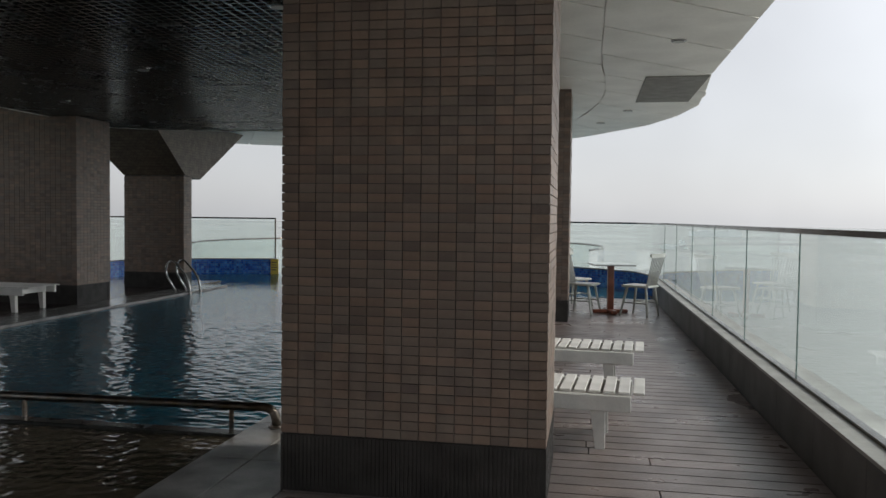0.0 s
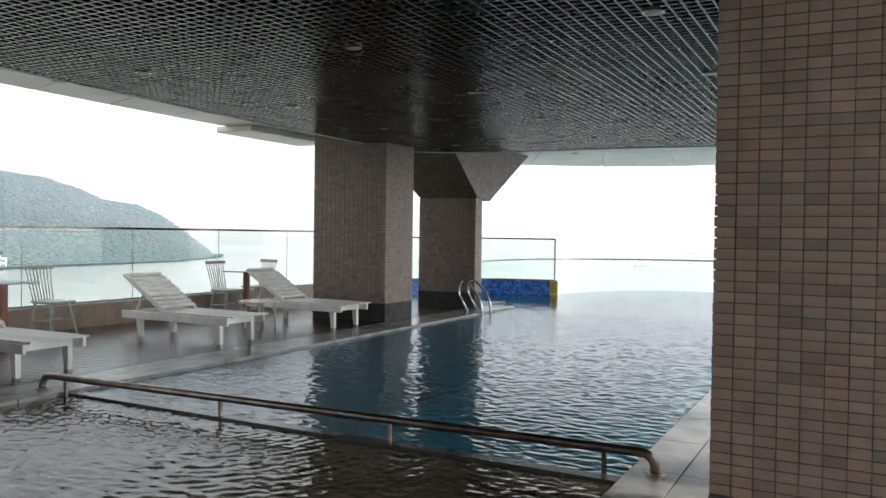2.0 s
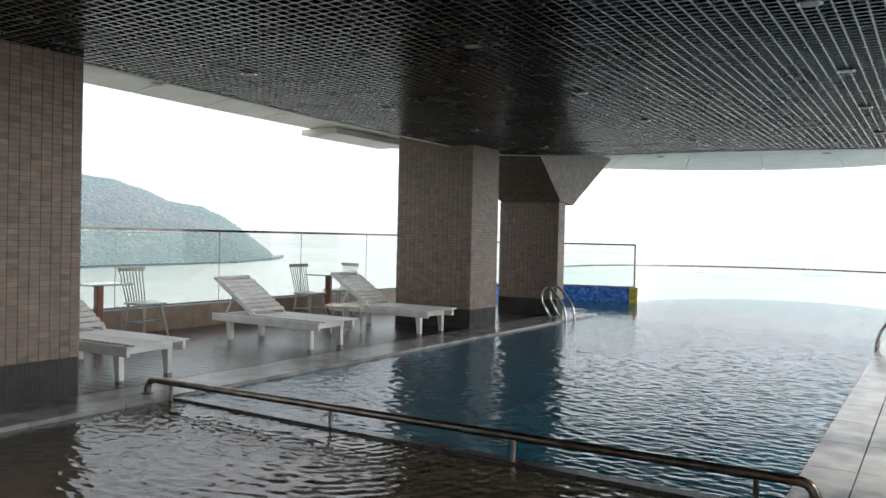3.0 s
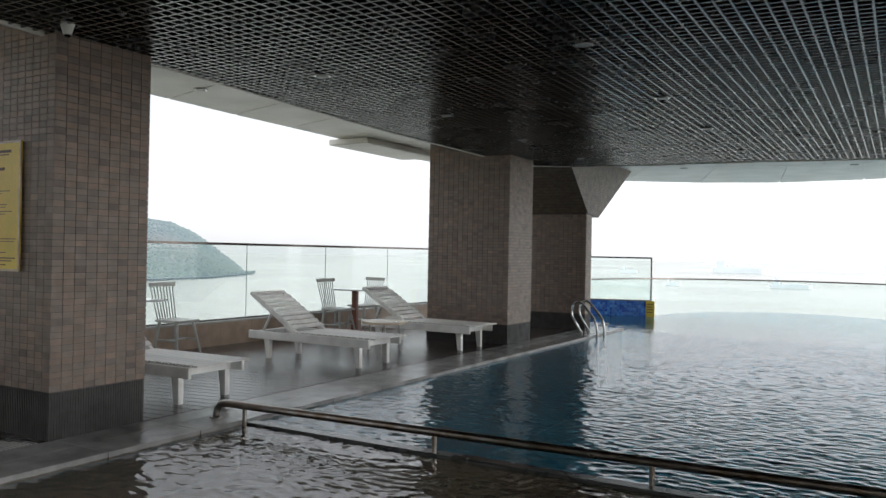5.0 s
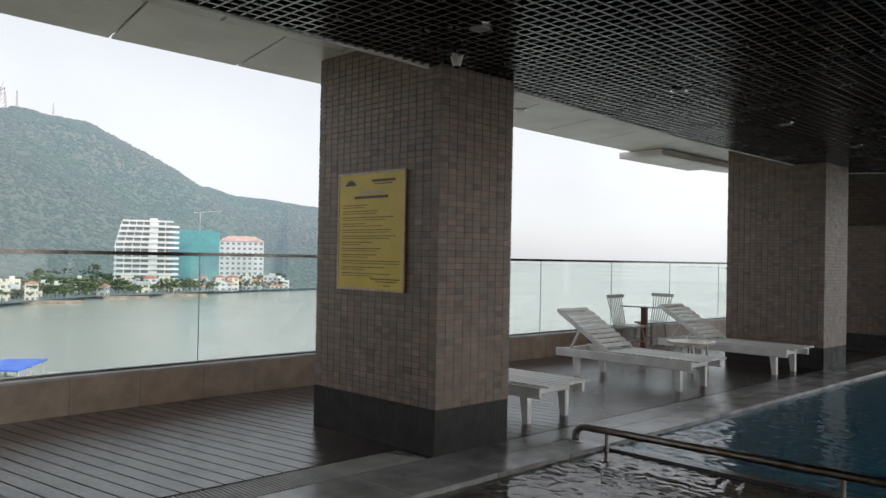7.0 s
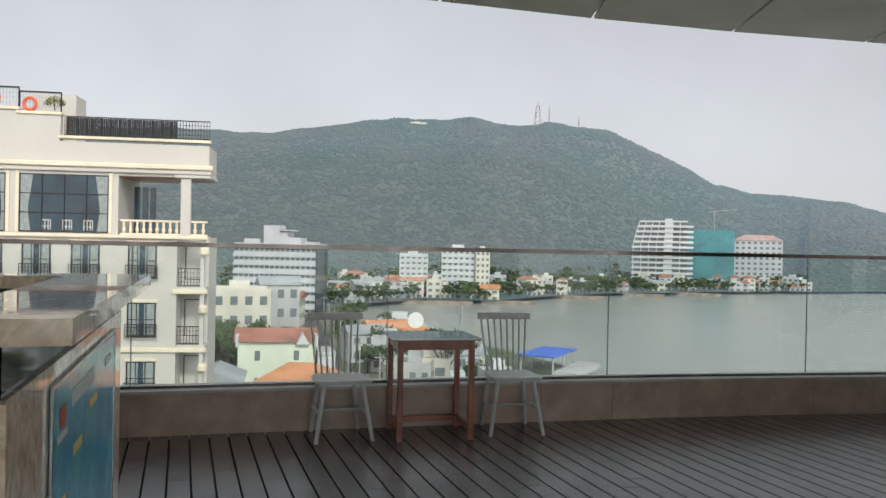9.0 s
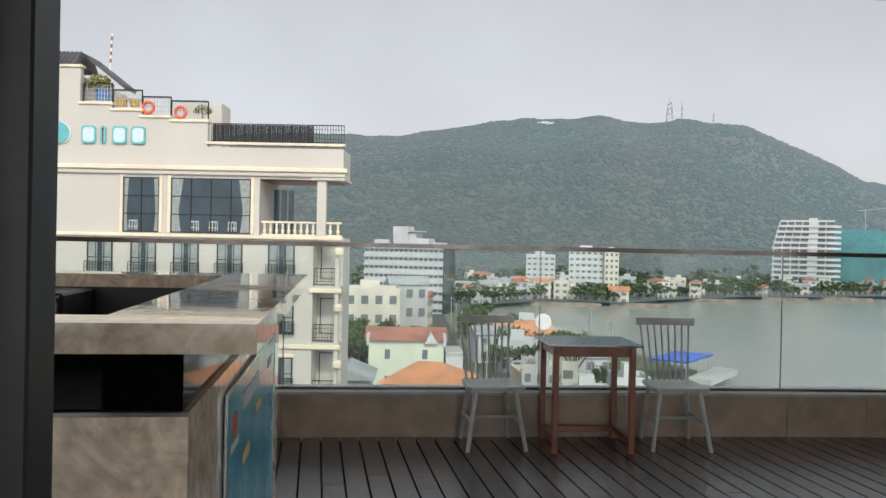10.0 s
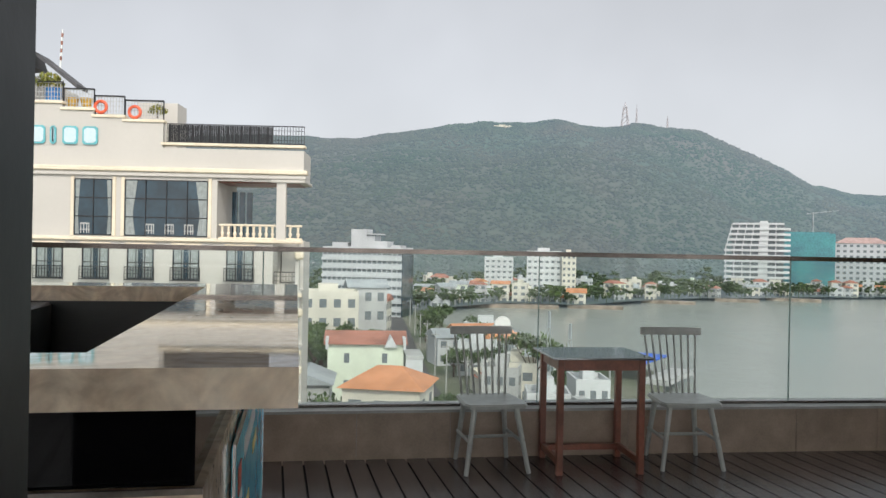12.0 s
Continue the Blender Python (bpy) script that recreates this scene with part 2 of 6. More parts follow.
M_watershal = water_mat("shallow_pool_water", (0.72, 0.74, 0.66), 24.0, 0.3, murk=(0.15, 0.125, 0.085))
M_postcap = mat("poster_blue", (0.05, 0.42, 0.68), 0.18, 0, 0.35, 3, 20, 0.0, second=(0.14, 0.66, 0.80))
M_pale = mat("pale_print", (0.75, 0.78, 0.76), 0.5, 0, 0.05)
M_yellowprint = mat("yellow_print", (0.75, 0.62, 0.2), 0.5, 0, 0.05)
M_redprint = mat("red_print", (0.7, 0.12, 0.06), 0.5, 0, 0.05)
M_lampface = mat("frosted_lamp_face", (0.42, 0.42, 0.41), 0.4, 0, 0.05)


# ---- mesh helpers ----
def part(name, bm, material, parent=None, label="", smooth=False):
    """Links a bmesh as one mesh object, under a parent if given."""
    me = bpy.data.meshes.new(name)
    bm.normal_update()
    bm.to_mesh(me)
    bm.free()
    if smooth:
        for p in me.polygons:
            p.use_smooth = True
    me.materials.append(material)
    ob = new(name, me)
    if parent:
        ob.parent = parent
    if label:
        ob["label"] = label
    return ob


def share(name, me, parent, m):
    """One more object on a mesh that exists."""
    ob = new(name, me)
    ob.parent = parent
    ob.matrix_basis = m
    return ob


def thing(name, m, label, category, group="", kind=""):
    ob = new(name)
    ob.empty_display_size = 0.1
    ob.matrix_basis = m
    return tagged(ob, label, category, group, kind)


def box(bm, x0, x1, y0, y1, z0, z1, bevel=0.0, m=None):
    vs = [bm.verts.new((x, y, z)) for z in (z0, z1) for x, y in ((x0, y0), (x1, y0), (x1, y1), (x0, y1))]
    if m is not None:
        for v in vs:
            v.co = m @ v.co
    fs = [bm.faces.new([vs[i] for i in f]) for f in ((3, 2, 1, 0), (4, 5, 6, 7), (0, 1, 5, 4), (1, 2, 6, 5), (2, 3, 7, 6), (3, 0, 4, 7))]
    if bevel:
        es = list({e for f in fs for e in f.edges})
        bmesh.ops.bevel(bm, geom=es, offset=bevel, segments=1, affect='EDGES')
    return bm


def boxm(x0, x1, y0, y1, z0, z1, bevel=0.0, m=None):
    return box(bmesh.new(), x0, x1, y0, y1, z0, z1, bevel, m)


def rod(bm, a, b, r0, r1=None, seg=10):
    """A tapered round bar from a to b."""
    a, b = Vector(a), Vector(b)
    r1 = r0 if r1 is None else r1
    q = (b - a).to_track_quat('Z', 'Y')
    rings = []
    for p, r in ((a, r0), (b, r1)):
        rings.append([bm.verts.new(p + q @ Vector((r * math.cos(2 * math.pi * i / seg), r * math.sin(2 * math.pi * i / seg), 0))) for i in range(seg)])
    for i in range(seg):
        bm.faces.new((rings[0][i], rings[0][(i + 1) % seg], rings[1][(i + 1) % seg], rings[1][i]))
    bm.faces.new(rings[0][::-1])
    bm.faces.new(rings[1])
    return bm


def tube(bm, pts, r, seg=10):
    """A round pipe along points."""
    pts = [Vector(p) for p in pts]
    rings = []
    for i, p in enumerate(pts):
        d = (pts[min(i + 1, len(pts) - 1)] - pts[max(i - 1, 0)]).normalized()
        q = d.to_track_quat('Z', 'Y')
        if rings:
            q = prev.rotation_difference(d) @ lastq
        prev, lastq = d, q
        rings.append([bm.verts.new(p + q @ Vector((r * math.cos(2 * math.pi * k / seg), r * math.sin(2 * math.pi * k / seg), 0))) for k in range(seg)])
    for a, b in zip(rings, rings[1:]):
        for k in range(seg):
            bm.faces.new((a[k], a[(k + 1) % seg], b[(k + 1) % seg], b[k]))
    bm.faces.new(rings[0][::-1])
    bm.faces.new(rings[-1])
    return bm


def bend(points, r=0.08, n=6):
    """Rounds the inner corners of a polyline."""
    out = [Vector(points[0])]
    for a, b, c in zip(points, points[1:], points[2:]):
        a, b, c = Vector(a), Vector(b), Vector(c)
        p, q = b + (a - b).normalized() * r, b + (c - b).normalized() * r
        for i in range(n + 1):
            t = i / n
            out.append(p * (1 - t) ** 2 + b * 2 * t * (1 - t) + q * t * t)
    out.append(Vector(points[-1]))
    return out


def slab(poly, z0, z1, bm=None):
    """A flat plate of any outline, from z0 to z1."""
    bm = bm or bmesh.new()
    lo = [bm.verts.new((x, y, z0)) for x, y in poly]
    hi = [bm.verts.new((x, y, z1)) for x, y in poly]
    bm.faces.new(lo[::-1])
    bm.faces.new(hi)
    for i in range(len(poly)):
        j = (i + 1) % len(poly)
        bm.faces.new((lo[i], lo[j], hi[j], hi[i]))
    bmesh.ops.recalc_face_normals(bm, faces=bm.faces)
    return bm


def lerp_table(tab, v):
    if v <= tab[0][0]:
        return tab[0][1]
    for (a, fa), (b, fb) in zip(tab, tab[1:]):
        if v <= b:
            return fa + (fb - fa) * (v - a) / (b - a)
    return tab[-1][1]


def face_up(bm):
    bm.normal_update()
    flip = [f for f in bm.faces if f.normal.z < 0]
    if flip:
        bmesh.ops.reverse_faces(bm, faces=flip)


def face_to(bm, x, y):
    """Turns upright panes so that their fronts look towards a place."""
    bm.normal_update()
    flip = [f for f in bm.faces if f.normal.dot(Vector((x, y, 0.8)) - f.calc_center_median()) < 0]
    if flip:
        bmesh.ops.reverse_faces(bm, faces=flip)


# ---- setting: slab, decks, pool ----
WATER_Z = -0.035
POOL_L, POOL_R, POOL_NEAR = -6.8, -1.83, 1.7
DIV_Y = 4.92
KERB_L = [(-7.0, -9.45), (-4.0, -9.8), (-2.4, -10.02), (0.0, -10.3), (2.0, -10.48), (4.0, -10.56), (9.0, -10.56), (14.0, -10.5)]
KERB_H = 0.34
KERB_R = 1.49


def kerb_rx(y):
    return KERB_R + 0.011 * (14.0 - y)


def kerb_x(y):
    return lerp_table(KERB_L, y)


# building body beneath the terrace
core = part("building_core", slab([(-10.75, -14), (1.75, -14), (1.75, 17.3), (-1.0, 18.5), (-7.6, 18.5), (-10.75, 17)], -26, -1.6), M_plaster)
tagged(core, "plain beige plaster tower body below the pool terrace", "building", kind="structure")

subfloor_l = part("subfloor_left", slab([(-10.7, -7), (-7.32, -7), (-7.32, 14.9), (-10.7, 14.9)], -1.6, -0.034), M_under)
tagged(subfloor_l, "support floor under the left deck boards, near-black for the shade in their gaps", "floor", kind="structure")
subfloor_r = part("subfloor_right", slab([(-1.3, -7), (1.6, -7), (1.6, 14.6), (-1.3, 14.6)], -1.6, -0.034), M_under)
tagged(subfloor_r, "support floor under the right deck boards, near-black for the shade in their gaps", "floor", kind="structure")
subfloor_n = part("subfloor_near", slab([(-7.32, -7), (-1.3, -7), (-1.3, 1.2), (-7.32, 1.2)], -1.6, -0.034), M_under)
tagged(subfloor_n, "support floor under the near deck boards, near-black for the shade in their gaps", "floor", kind="structure")

# pool basin
deep = part("pool_basin_floor", slab([(-10.6, DIV_Y), (1.6, DIV_Y), (1.6, 23.5), (-10.6, 23.5)], -1.6, -1.25), M_basin)
tagged(deep, "blue tiled floor of the deep pool", "pool floor", kind="structure")
shallow = part("shallow_basin_floor", slab([(POOL_L, POOL_NEAR), (POOL_R, POOL_NEAR), (POOL_R, DIV_Y), (POOL_L, DIV_Y)], -1.6, -0.42), M_shallow)
tagged(shallow, "brown tiled floor of the shallow children's pool", "pool floor", kind="structure")
for nm, x0, x1, y0, y1 in (("pool_wall_left", -7.32, POOL_L, 1.2, 14.9), ("pool_wall_right", POOL_R, -1.3, 1.2, 14.6), ("pool_wall_near", POOL_L, POOL_R, 1.2, POOL_NEAR)):
    ob = part(nm, boxm(x0, x1, y0, y1, -1.6, -0.05), M_basin)
    tagged(ob, "blue tiled side wall of the pool", "pool wall", kind="structure")

# granite coping, stone by stone
coping = thing("pool_coping", pose(0, 0, 0), "wet grey granite coping stones along the pool edge", "coping", kind="structure")


def coping_run(x0, x1, y0, y1, length, along_y=True):
    a, b = (y0, y1) if along_y else (x0, x1)
    k = max(1, round((b - a) / length))
    st = (b - a) / k
    first = None
    for i in range(k):
        if first is None:
            bm = boxm(x0, x1, y0 + 0.0015, y0 + st - 0.0015, -0.05, 0.0, 0.003) if along_y else boxm(x0 + 0.0015, x0 + st - 0.0015, y0, y1, -0.05, 0.0, 0.003)
            first = part("stone", bm, M_coping, coping)
        else:
            share("stone", first.data, coping, pose(0, st * i, 0) if along_y else pose(st * i, 0, 0))


coping_run(-7.08, POOL_L + 0.03, 1.2, 14.9, 0.8)
coping_run(-7.36, -7.086, 1.2, 14.9, 0.8)
coping_run(POOL_R - 0.03, -1.56, 1.2, 14.6, 0.8)
coping_run(-1.554, -1.2, 1.2, 14.6, 0.8)
coping_run(POOL_L + 0.03, POOL_R - 0.03, 1.2, POOL_NEAR, 0.8, False)

# drain grate beside the coping
grate = thing("drain_grate", pose(0, 0, 0), "pale grey slotted drain grate between deck and coping", "drain", kind="structure")
part("grate_frame", boxm(-7.70, -7.364, -4.0, 3.56, -0.03, -0.012), M_under, grate)
bm = bmesh.new()
for i in range(int(7.5 / 0.03)):
    y = -3.98 + i * 0.03
    box(bm, -7.69, -7.375, y, y + 0.016, -0.012, 0.0)
tagged(part("grate_bars", bm, M_ledge, grate), kind="stuff")

# water
front = []
for i in range(25):
    a = math.pi * i / 24
    front.append((-4.3 + 2.97 * math.cos(a), 18.6 + 3.9 * math.sin(a)))
def wave(x, y, rings):
    """Wind ripples of several sizes, and rings that spread from the divider's post."""
    w = 0.0026 * noise.noise((x * 4.2, y * 6.0, 0.3)) + 0.0075 * noise.noise((x * 9.0 + 3, y * 15.0, 1.9))
    w += 0.0026 * noise.noise((x * 23.0, y * 40.0, 5.1))
    if rings:
        d = math.hypot(x + 5.0, y - 4.9) + 0.05 * noise.noise((x * 1.6, y * 1.6, 3.3))
        k = 0.6 + 0.8 * abs(noise.noise((x * 0.8, y * 0.8, 7.1)))
        w = 0.7 * w + rings * k * math.sin(d * 66) / (1 + 0.3 * d)
    return w


def water_sheet(ys, ends, cols, m, name, label, amp=1.0, rings=0.0):
    bm = bmesh.new()
    last = None
    for y in ys:
        x0, x1 = ends(y)
        row = [bm.verts.new((x0 + (x1 - x0) * k / cols, y, 0)) for k in range(cols + 1)]
        for v in row:
            v.co.z = WATER_Z + amp * wave(v.co.x, v.co.y, rings)
        if last:
            for k in range(cols):
                bm.faces.new((last[k], last[k + 1], row[k + 1], row[k]))
        last = row
    face_up(bm)
    return tagged(part(name, bm, m, smooth=True), label, "water", kind="structure")


def far_ends(y):
    if y <= 18.58:
        return (lerp_table([(14.6, -10.49), (15.6, -10.46), (16.6, -10.22), (17.4, -9.65), (18.1, -8.75), (18.58, -7.26)], y), lerp_table([(14.6, 1.48), (15.8, 1.46), (16.8, 1.28), (17.6, 0.48), (18.2, -0.32), (18.58, -1.34)], y))
    s = 2.97 * math.sqrt(max(0.0, 1 - ((y - 18.58) / 3.92) ** 2))
    return -4.3 - s, -4.3 + s


water_sheet(np.arange(DIV_Y + 0.06, 14.61, 0.0112), lambda y: (POOL_L, POOL_R), 300, M_waterdeep, "water_deep_pool", "rippled blue water of the deep infinity pool", 0.78)
water_sheet(np.arange(14.6, 22.5, 0.022), far_ends, 300, M_waterfar, "water_infinity_end", "rippled water of the pool's wide far end", 0.45)
water_sheet(np.arange(POOL_NEAR, DIV_Y - 0.05, 0.0115), lambda y: (POOL_L, POOL_R), 360, M_watershal, "water_shallow_pool", "rippled dark water of the shallow pool", 0.95, 0.0016)
tagged(part("pool_divider", boxm(POOL_L, POOL_R, DIV_Y - 0.06, DIV_Y + 0.06, -1.3, -0.015, 0.008), M_divider), "dark wet divider wall between the two pools", "divider", kind="structure")
# infinity edge lip and the catch rail beyond
bm = bmesh.new()
outer = [(-4.3 + 3.2 * math.cos(math.pi * i / 24), 18.6 + 4.15 * math.sin(math.pi * i / 24)) for i in range(25)]
for (a, b), (c, d) in zip(zip(front, front[1:]), zip(outer, outer[1:])):
    lo = [bm.verts.new((*p, -1.6)) for p in (a, b, d, c)]
    hi = [bm.verts.new((*p, -0.045)) for p in (a, b, d, c)]
    bm.faces.new(hi)
    bm.faces.new(lo[::-1])
    for i in range(4):
        bm.faces.new((lo[i], lo[(i + 1) % 4], hi[(i + 1) % 4], hi[i]))
bmesh.ops.recalc_face_normals(bm, faces=bm.faces)
tagged(part("infinity_edge", bm, M_coping), "curved overflow edge at the pool's far end", "pool edge", kind="structure")


# deck boards
def deck_boards(name, label, y0, y1, left_x, right_x, skew, material, width=0.142):
    deck = thing(name, pose(0, 0, 0), label, "deck", kind="structure")
    n = int((y1 - y0) / width)
    for i in range(n):
        ya, yb = y0 + i * width, y0 + (i + 1) * width - 0.013
        xs_cut = [0.0, random.uniform(0.3, 0.7), 1.0]
        for u, v in zip(xs_cut, xs_cut[1:]):
            bm = bmesh.new()
            def corner(f, y):
                xl, xr = left_x(y), right_x(y)
                x = xl + (xr - xl) * f
                return x, y + skew * (xr - x)
            e = 0.0015
            q = [corner(u + e, ya), corner(v - e, ya), corner(v - e, yb), corner(u + e, yb)]
            slab(q, -0.03, 0.0, bm)
            part("board", bm, material, deck)
    return deck


TILT = -math.tan(radians(10))
deck_boards("deck_left", "wet grey-brown composite boards of the left deck, also darkened for dimmer light", -6.0, 16.0, lambda y: kerb_x(y) + 0.02, lambda y: -7.71 if y < 3.5 else -7.37, TILT, M_deckwetdim)
deck_boards("deck_right", "grey-brown composite boards of the right deck", 1.2, 14.6, lambda y: -1.19, lambda y: kerb_rx(y) - 0.005, 0.0, M_deck)
deck_boards("deck_near", "grey-brown composite boards at the near end of the pool", -6.0, 1.19, lambda y: -7.35, lambda y: kerb_rx(y) - 0.005, 0.0, M_deck)

# ---- kerb and glass railing ----
def rail_run(tag, pts, inward, label_suffix, post_every=2, facing=None, tile_name="tile", top=1.452):
    """Kerb with facing tiles, a ledge, glass panes, and a handrail along a polyline."""
    kerb = thing("kerb_" + tag, pose(0, 0, 0), "low kerb faced with tiles under the glass railing " + label_suffix, "kerb", kind="structure")
    inner = [Vector((x, y, 0)) for x, y in pts]
    norm = []
    for i in range(len(inner)):
        d = (inner[min(i + 1, len(inner) - 1)] - inner[max(i - 1, 0)]).normalized()
        n = Vector((d.y, -d.x, 0))
        if n.dot(inward) > 0:
            n = -n
        norm.append(n)

    def strip(o0, o1, z0, z1, bm=None):
        bm = bm or bmesh.new()
        for i in range(len(inner) - 1):
            a, b = inner[i], inner[i + 1]
            na, nb = norm[i], norm[i + 1]
            q = [a + na * o0, b + nb * o0, b + nb * o1, a + na * o1]
            vs = [bm.verts.new((v.x, v.y, z)) for z in (z0, z1) for v in q]
            for f in ((3, 2, 1, 0), (4, 5, 6, 7), (0, 1, 5, 4), (1, 2, 6, 5), (2, 3, 7, 6), (3, 0, 4, 7)):
                bm.faces.new([vs[k] for k in f])
        bmesh.ops.remove_doubles(bm, verts=bm.verts, dist=0.0005)
        bmesh.ops.recalc_face_normals(bm, faces=bm.faces)
        return bm
    part("core", strip(0.015, 0.30, -1.6, KERB_H - 0.02), facing or M_joint, kerb)
    for i in range(len(inner) - 1):
        a, b = inner[i], inner[i + 1]
        d = (b - a).normalized()
        a2, b2 = a + d * 0.002, b - d * 0.002
        q = [(a2.x, a2.y), (b2.x, b2.y), (b2.x + norm[i + 1].x * 0.014, b2.y + norm[i + 1].y * 0.014), (a2.x + norm[i].x * 0.014, a2.y + norm[i].y * 0.014)]
        part(tile_name, slab(q, -0.03, KERB_H - 0.02), facing or M_kerb, kerb)
    part("ledge", strip(-0.012, 0.31, KERB_H - 0.02, KERB_H), M_ledge, kerb)
    part("channel", strip(0.10, 0.15, KERB_H, KERB_H + 0.02), M_railcap, kerb, "dark metal glazing channel")
    rail = thing("glass_railing_" + tag, pose(0, 0, 0), "clear green-tinted glass railing with a thin bronze handrail " + label_suffix, "railing", kind="structure")
    cap = part("handrail", strip(0.10, 0.15, top - 0.03, top + 0.004), M_railcap, rail)
    k = post_every
    for i in range(0, len(inner) - 1, k):
        j = min(i + k, len(inner) - 1)
        bm = bmesh.new()
        for s in range(i, j):
            a, b = inner[s] + norm[s] * 0.12, inner[s + 1] + norm[s + 1] * 0.12
            dd = (b - a).normalized()
            if s == i:
                a = a + dd * 0.006
            if s == j - 1:
                b = b - dd * 0.006
            q = [(a.x, a.y), (b.x, b.y), (b.x + norm[s + 1].x * 0.012, b.y + norm[s + 1].y * 0.012), (a.x + norm[s].x * 0.012, a.y + norm[s].y * 0.012)]
            vs = [bm.verts.new((x, y, z)) for x, y in (q[0], q[1]) for z in (KERB_H + 0.015, top - 0.022)]
            bm.faces.new((vs[0], vs[2], vs[3], vs[1]))
        face_to(bm, -4.3, 5)
        pane = part("pane", bm, M_glass, rail)
        pane.visible_shadow = False
        a = inner[i] + norm[i] * 0.12
        part("pane_edge", boxm(a.x - 0.004, a.x + 0.004, a.y - 0.004, a.y + 0.004, KERB_H + 0.015, top - 0.022), M_edge, rail)
    return kerb, rail


rail_run("left", [(kerb_x(y), y) for y in list(np.arange(-6.353, 3.3, 0.65)) + list(np.arange(3.397, 14.6, 0.6125))] + [(-10.5, 14.74)], Vector((1, 0, 0)), "on the hill side", 3)
rail_run("right", [(kerb_rx(y), y) for y in np.arange(-7.79, 14.8, 0.845)] + [(kerb_rx(14.88), 14.88)], Vector((-1, 0, 0)), "on the sea side", 2, facing=M_kerbdark, top=1.35)

# ---- blue mosaic walls at the far corners, with glass above ----
def mosaic_wall(tag, pts, inward):
    w = thing("mosaic_wall_" + tag, pose(0, 0, 0), "low pool wall faced with blue mosaic tiles", "pool wall", kind="structure")
    first = None
    joined = bmesh.new()
    count = 0
    for (x0, y0), (x1, y1) in zip(pts, pts[1:]):
        a, b = Vector((x0, y0, 0)), Vector((x1, y1, 0))
        d = (b - a).normalized()
        n = Vector((d.y, -d.x, 0))
        if n.dot(inward) < 0:
            n = -n
        bm = bmesh.new()
        slab([(a.x, a.y), (b.x, b.y), (b.x - n.x * 0.3, b.y - n.y * 0.3), (a.x - n.x * 0.3, a.y - n.y * 0.3)], -1.6, 0.33, bm)
        part("core", bm, M_coping, w)
        ln = (b - a).length
        k = int(ln / 0.055)
        step = ln / k
        for i in range(k):
            for r in range(7):
                c = a + d * (step * (i + 0.5)) + n * 0.004 + Vector((0, 0, -0.06 + 0.0553 * (r + 0.5)))
                ang = math.atan2(d.y, d.x)
                m = Matrix.Translation(c) @ Matrix.Rotation(ang, 4, 'Z')
                if count < 280:
                    if first is None:
                        first = part("tile", boxm(-0.0255, 0.0255, -0.004, 0.004, -0.0255, 0.0255), M_bluetile, w)
                        first.matrix_basis = m
                    else:
                        share("tile", first.data, w, m)
                    count += 1
                else:
                    box(joined, -0.0255, 0.0255, -0.004, 0.004, -0.0255, 0.0255, 0, m)
    if joined.verts:
        tagged(part("tiles_rest", joined, M_bluejoin, w), kind="stuff")
    else:
        joined.free()
    bm = bmesh.new()
    for (x0, y0), (x1, y1) in zip(pts, pts[1:]):
        vs = [bm.verts.new((x, y, z)) for x, y in ((x0, y0), (x1, y1)) for z in (0.345, 1.33)]
        bm.faces.new((vs[0], vs[2], vs[3], vs[1]))
    g = thing("glass_screen_" + tag, pose(0, 0, 0), "glass screen with dark metal frame on the mosaic wall", "railing", kind="structure")
    face_to(bm, -4.3, 5)
    p = part("pane", bm, M_glass, g)
    p.visible_shadow = False
    part("top_rail", tube(bmesh.new(), [(x, y, 1.335) for x, y in pts], 0.018, 8), M_railcap, g)
    ex, ey = pts[-1]
    part("end_post", tube(bmesh.new(), [(ex, ey, 0.33), (ex, ey, 1.345)], 0.02, 8), M_railcap, g)
    part("wall_cap", tube(bmesh.new(), [(x, y, 0.335) for x, y in pts], 0.02, 6), M_coping, g)


arc_l = [(-10.62, 14.75), (-10.52, 15.6), (-10.25, 16.6), (-9.7, 17.4), (-8.8, 18.1), (-7.27, 18.58)]
mosaic_wall("left", arc_l, Vector((0.6, -1, 0)))
arc_r = [(1.61, 14.89), (1.54, 15.8), (1.3, 16.8), (0.5, 17.6), (-0.3, 18.2), (-1.33, 18.58)]
mosaic_wall("right", arc_r, Vector((-0.6, -1, 0)))
tagged(part("yellow_notice", boxm(-7.37, -7.17, 18.52, 18.545, -0.05, 0.33, 0.004), M_yellow), "small yellow warning notice at the end of the mosaic wall", "sign")
for i in range(4):
    part("printed_line", boxm(-7.35, -7.20 - 0.02 * (i % 2), 18.515, 18.519, 0.24 - i * 0.06, 0.262 - i * 0.06), M_ink, bpy.data.objects["yellow_notice"])

# catch-basin railing below the infinity edge
catch = thing("catch_railing", pose(0, 0, 0), "thin curved metal and glass railing beyond the infinity edge", "railing", kind="structure")
arc = [(-4.3 + 5.0 * math.cos(math.pi * (1.12 - 1.24 * i / 30)), 19.5 + 5.2 * math.sin(math.pi * (1.12 - 1.24 * i / 30))) for i in range(31)]
part("handrail", tube(bmesh.new(), [(x, y, 0.74) for x, y in arc], 0.022, 8), M_railcap, catch)
bm = bmesh.new()
for (x0, y0), (x1, y1) in zip(arc, arc[1:]):
    vs = [bm.verts.new((x, y, z)) for x, y in ((x0, y0), (x1, y1)) for z in (-0.9, 0.72)]
    bm.faces.new((vs[0], vs[2], vs[3], vs[1]))
face_to(bm, -4.3, 5)
part("pane", bm, M_glass, catch).visible_shadow = False
bm = bmesh.new()
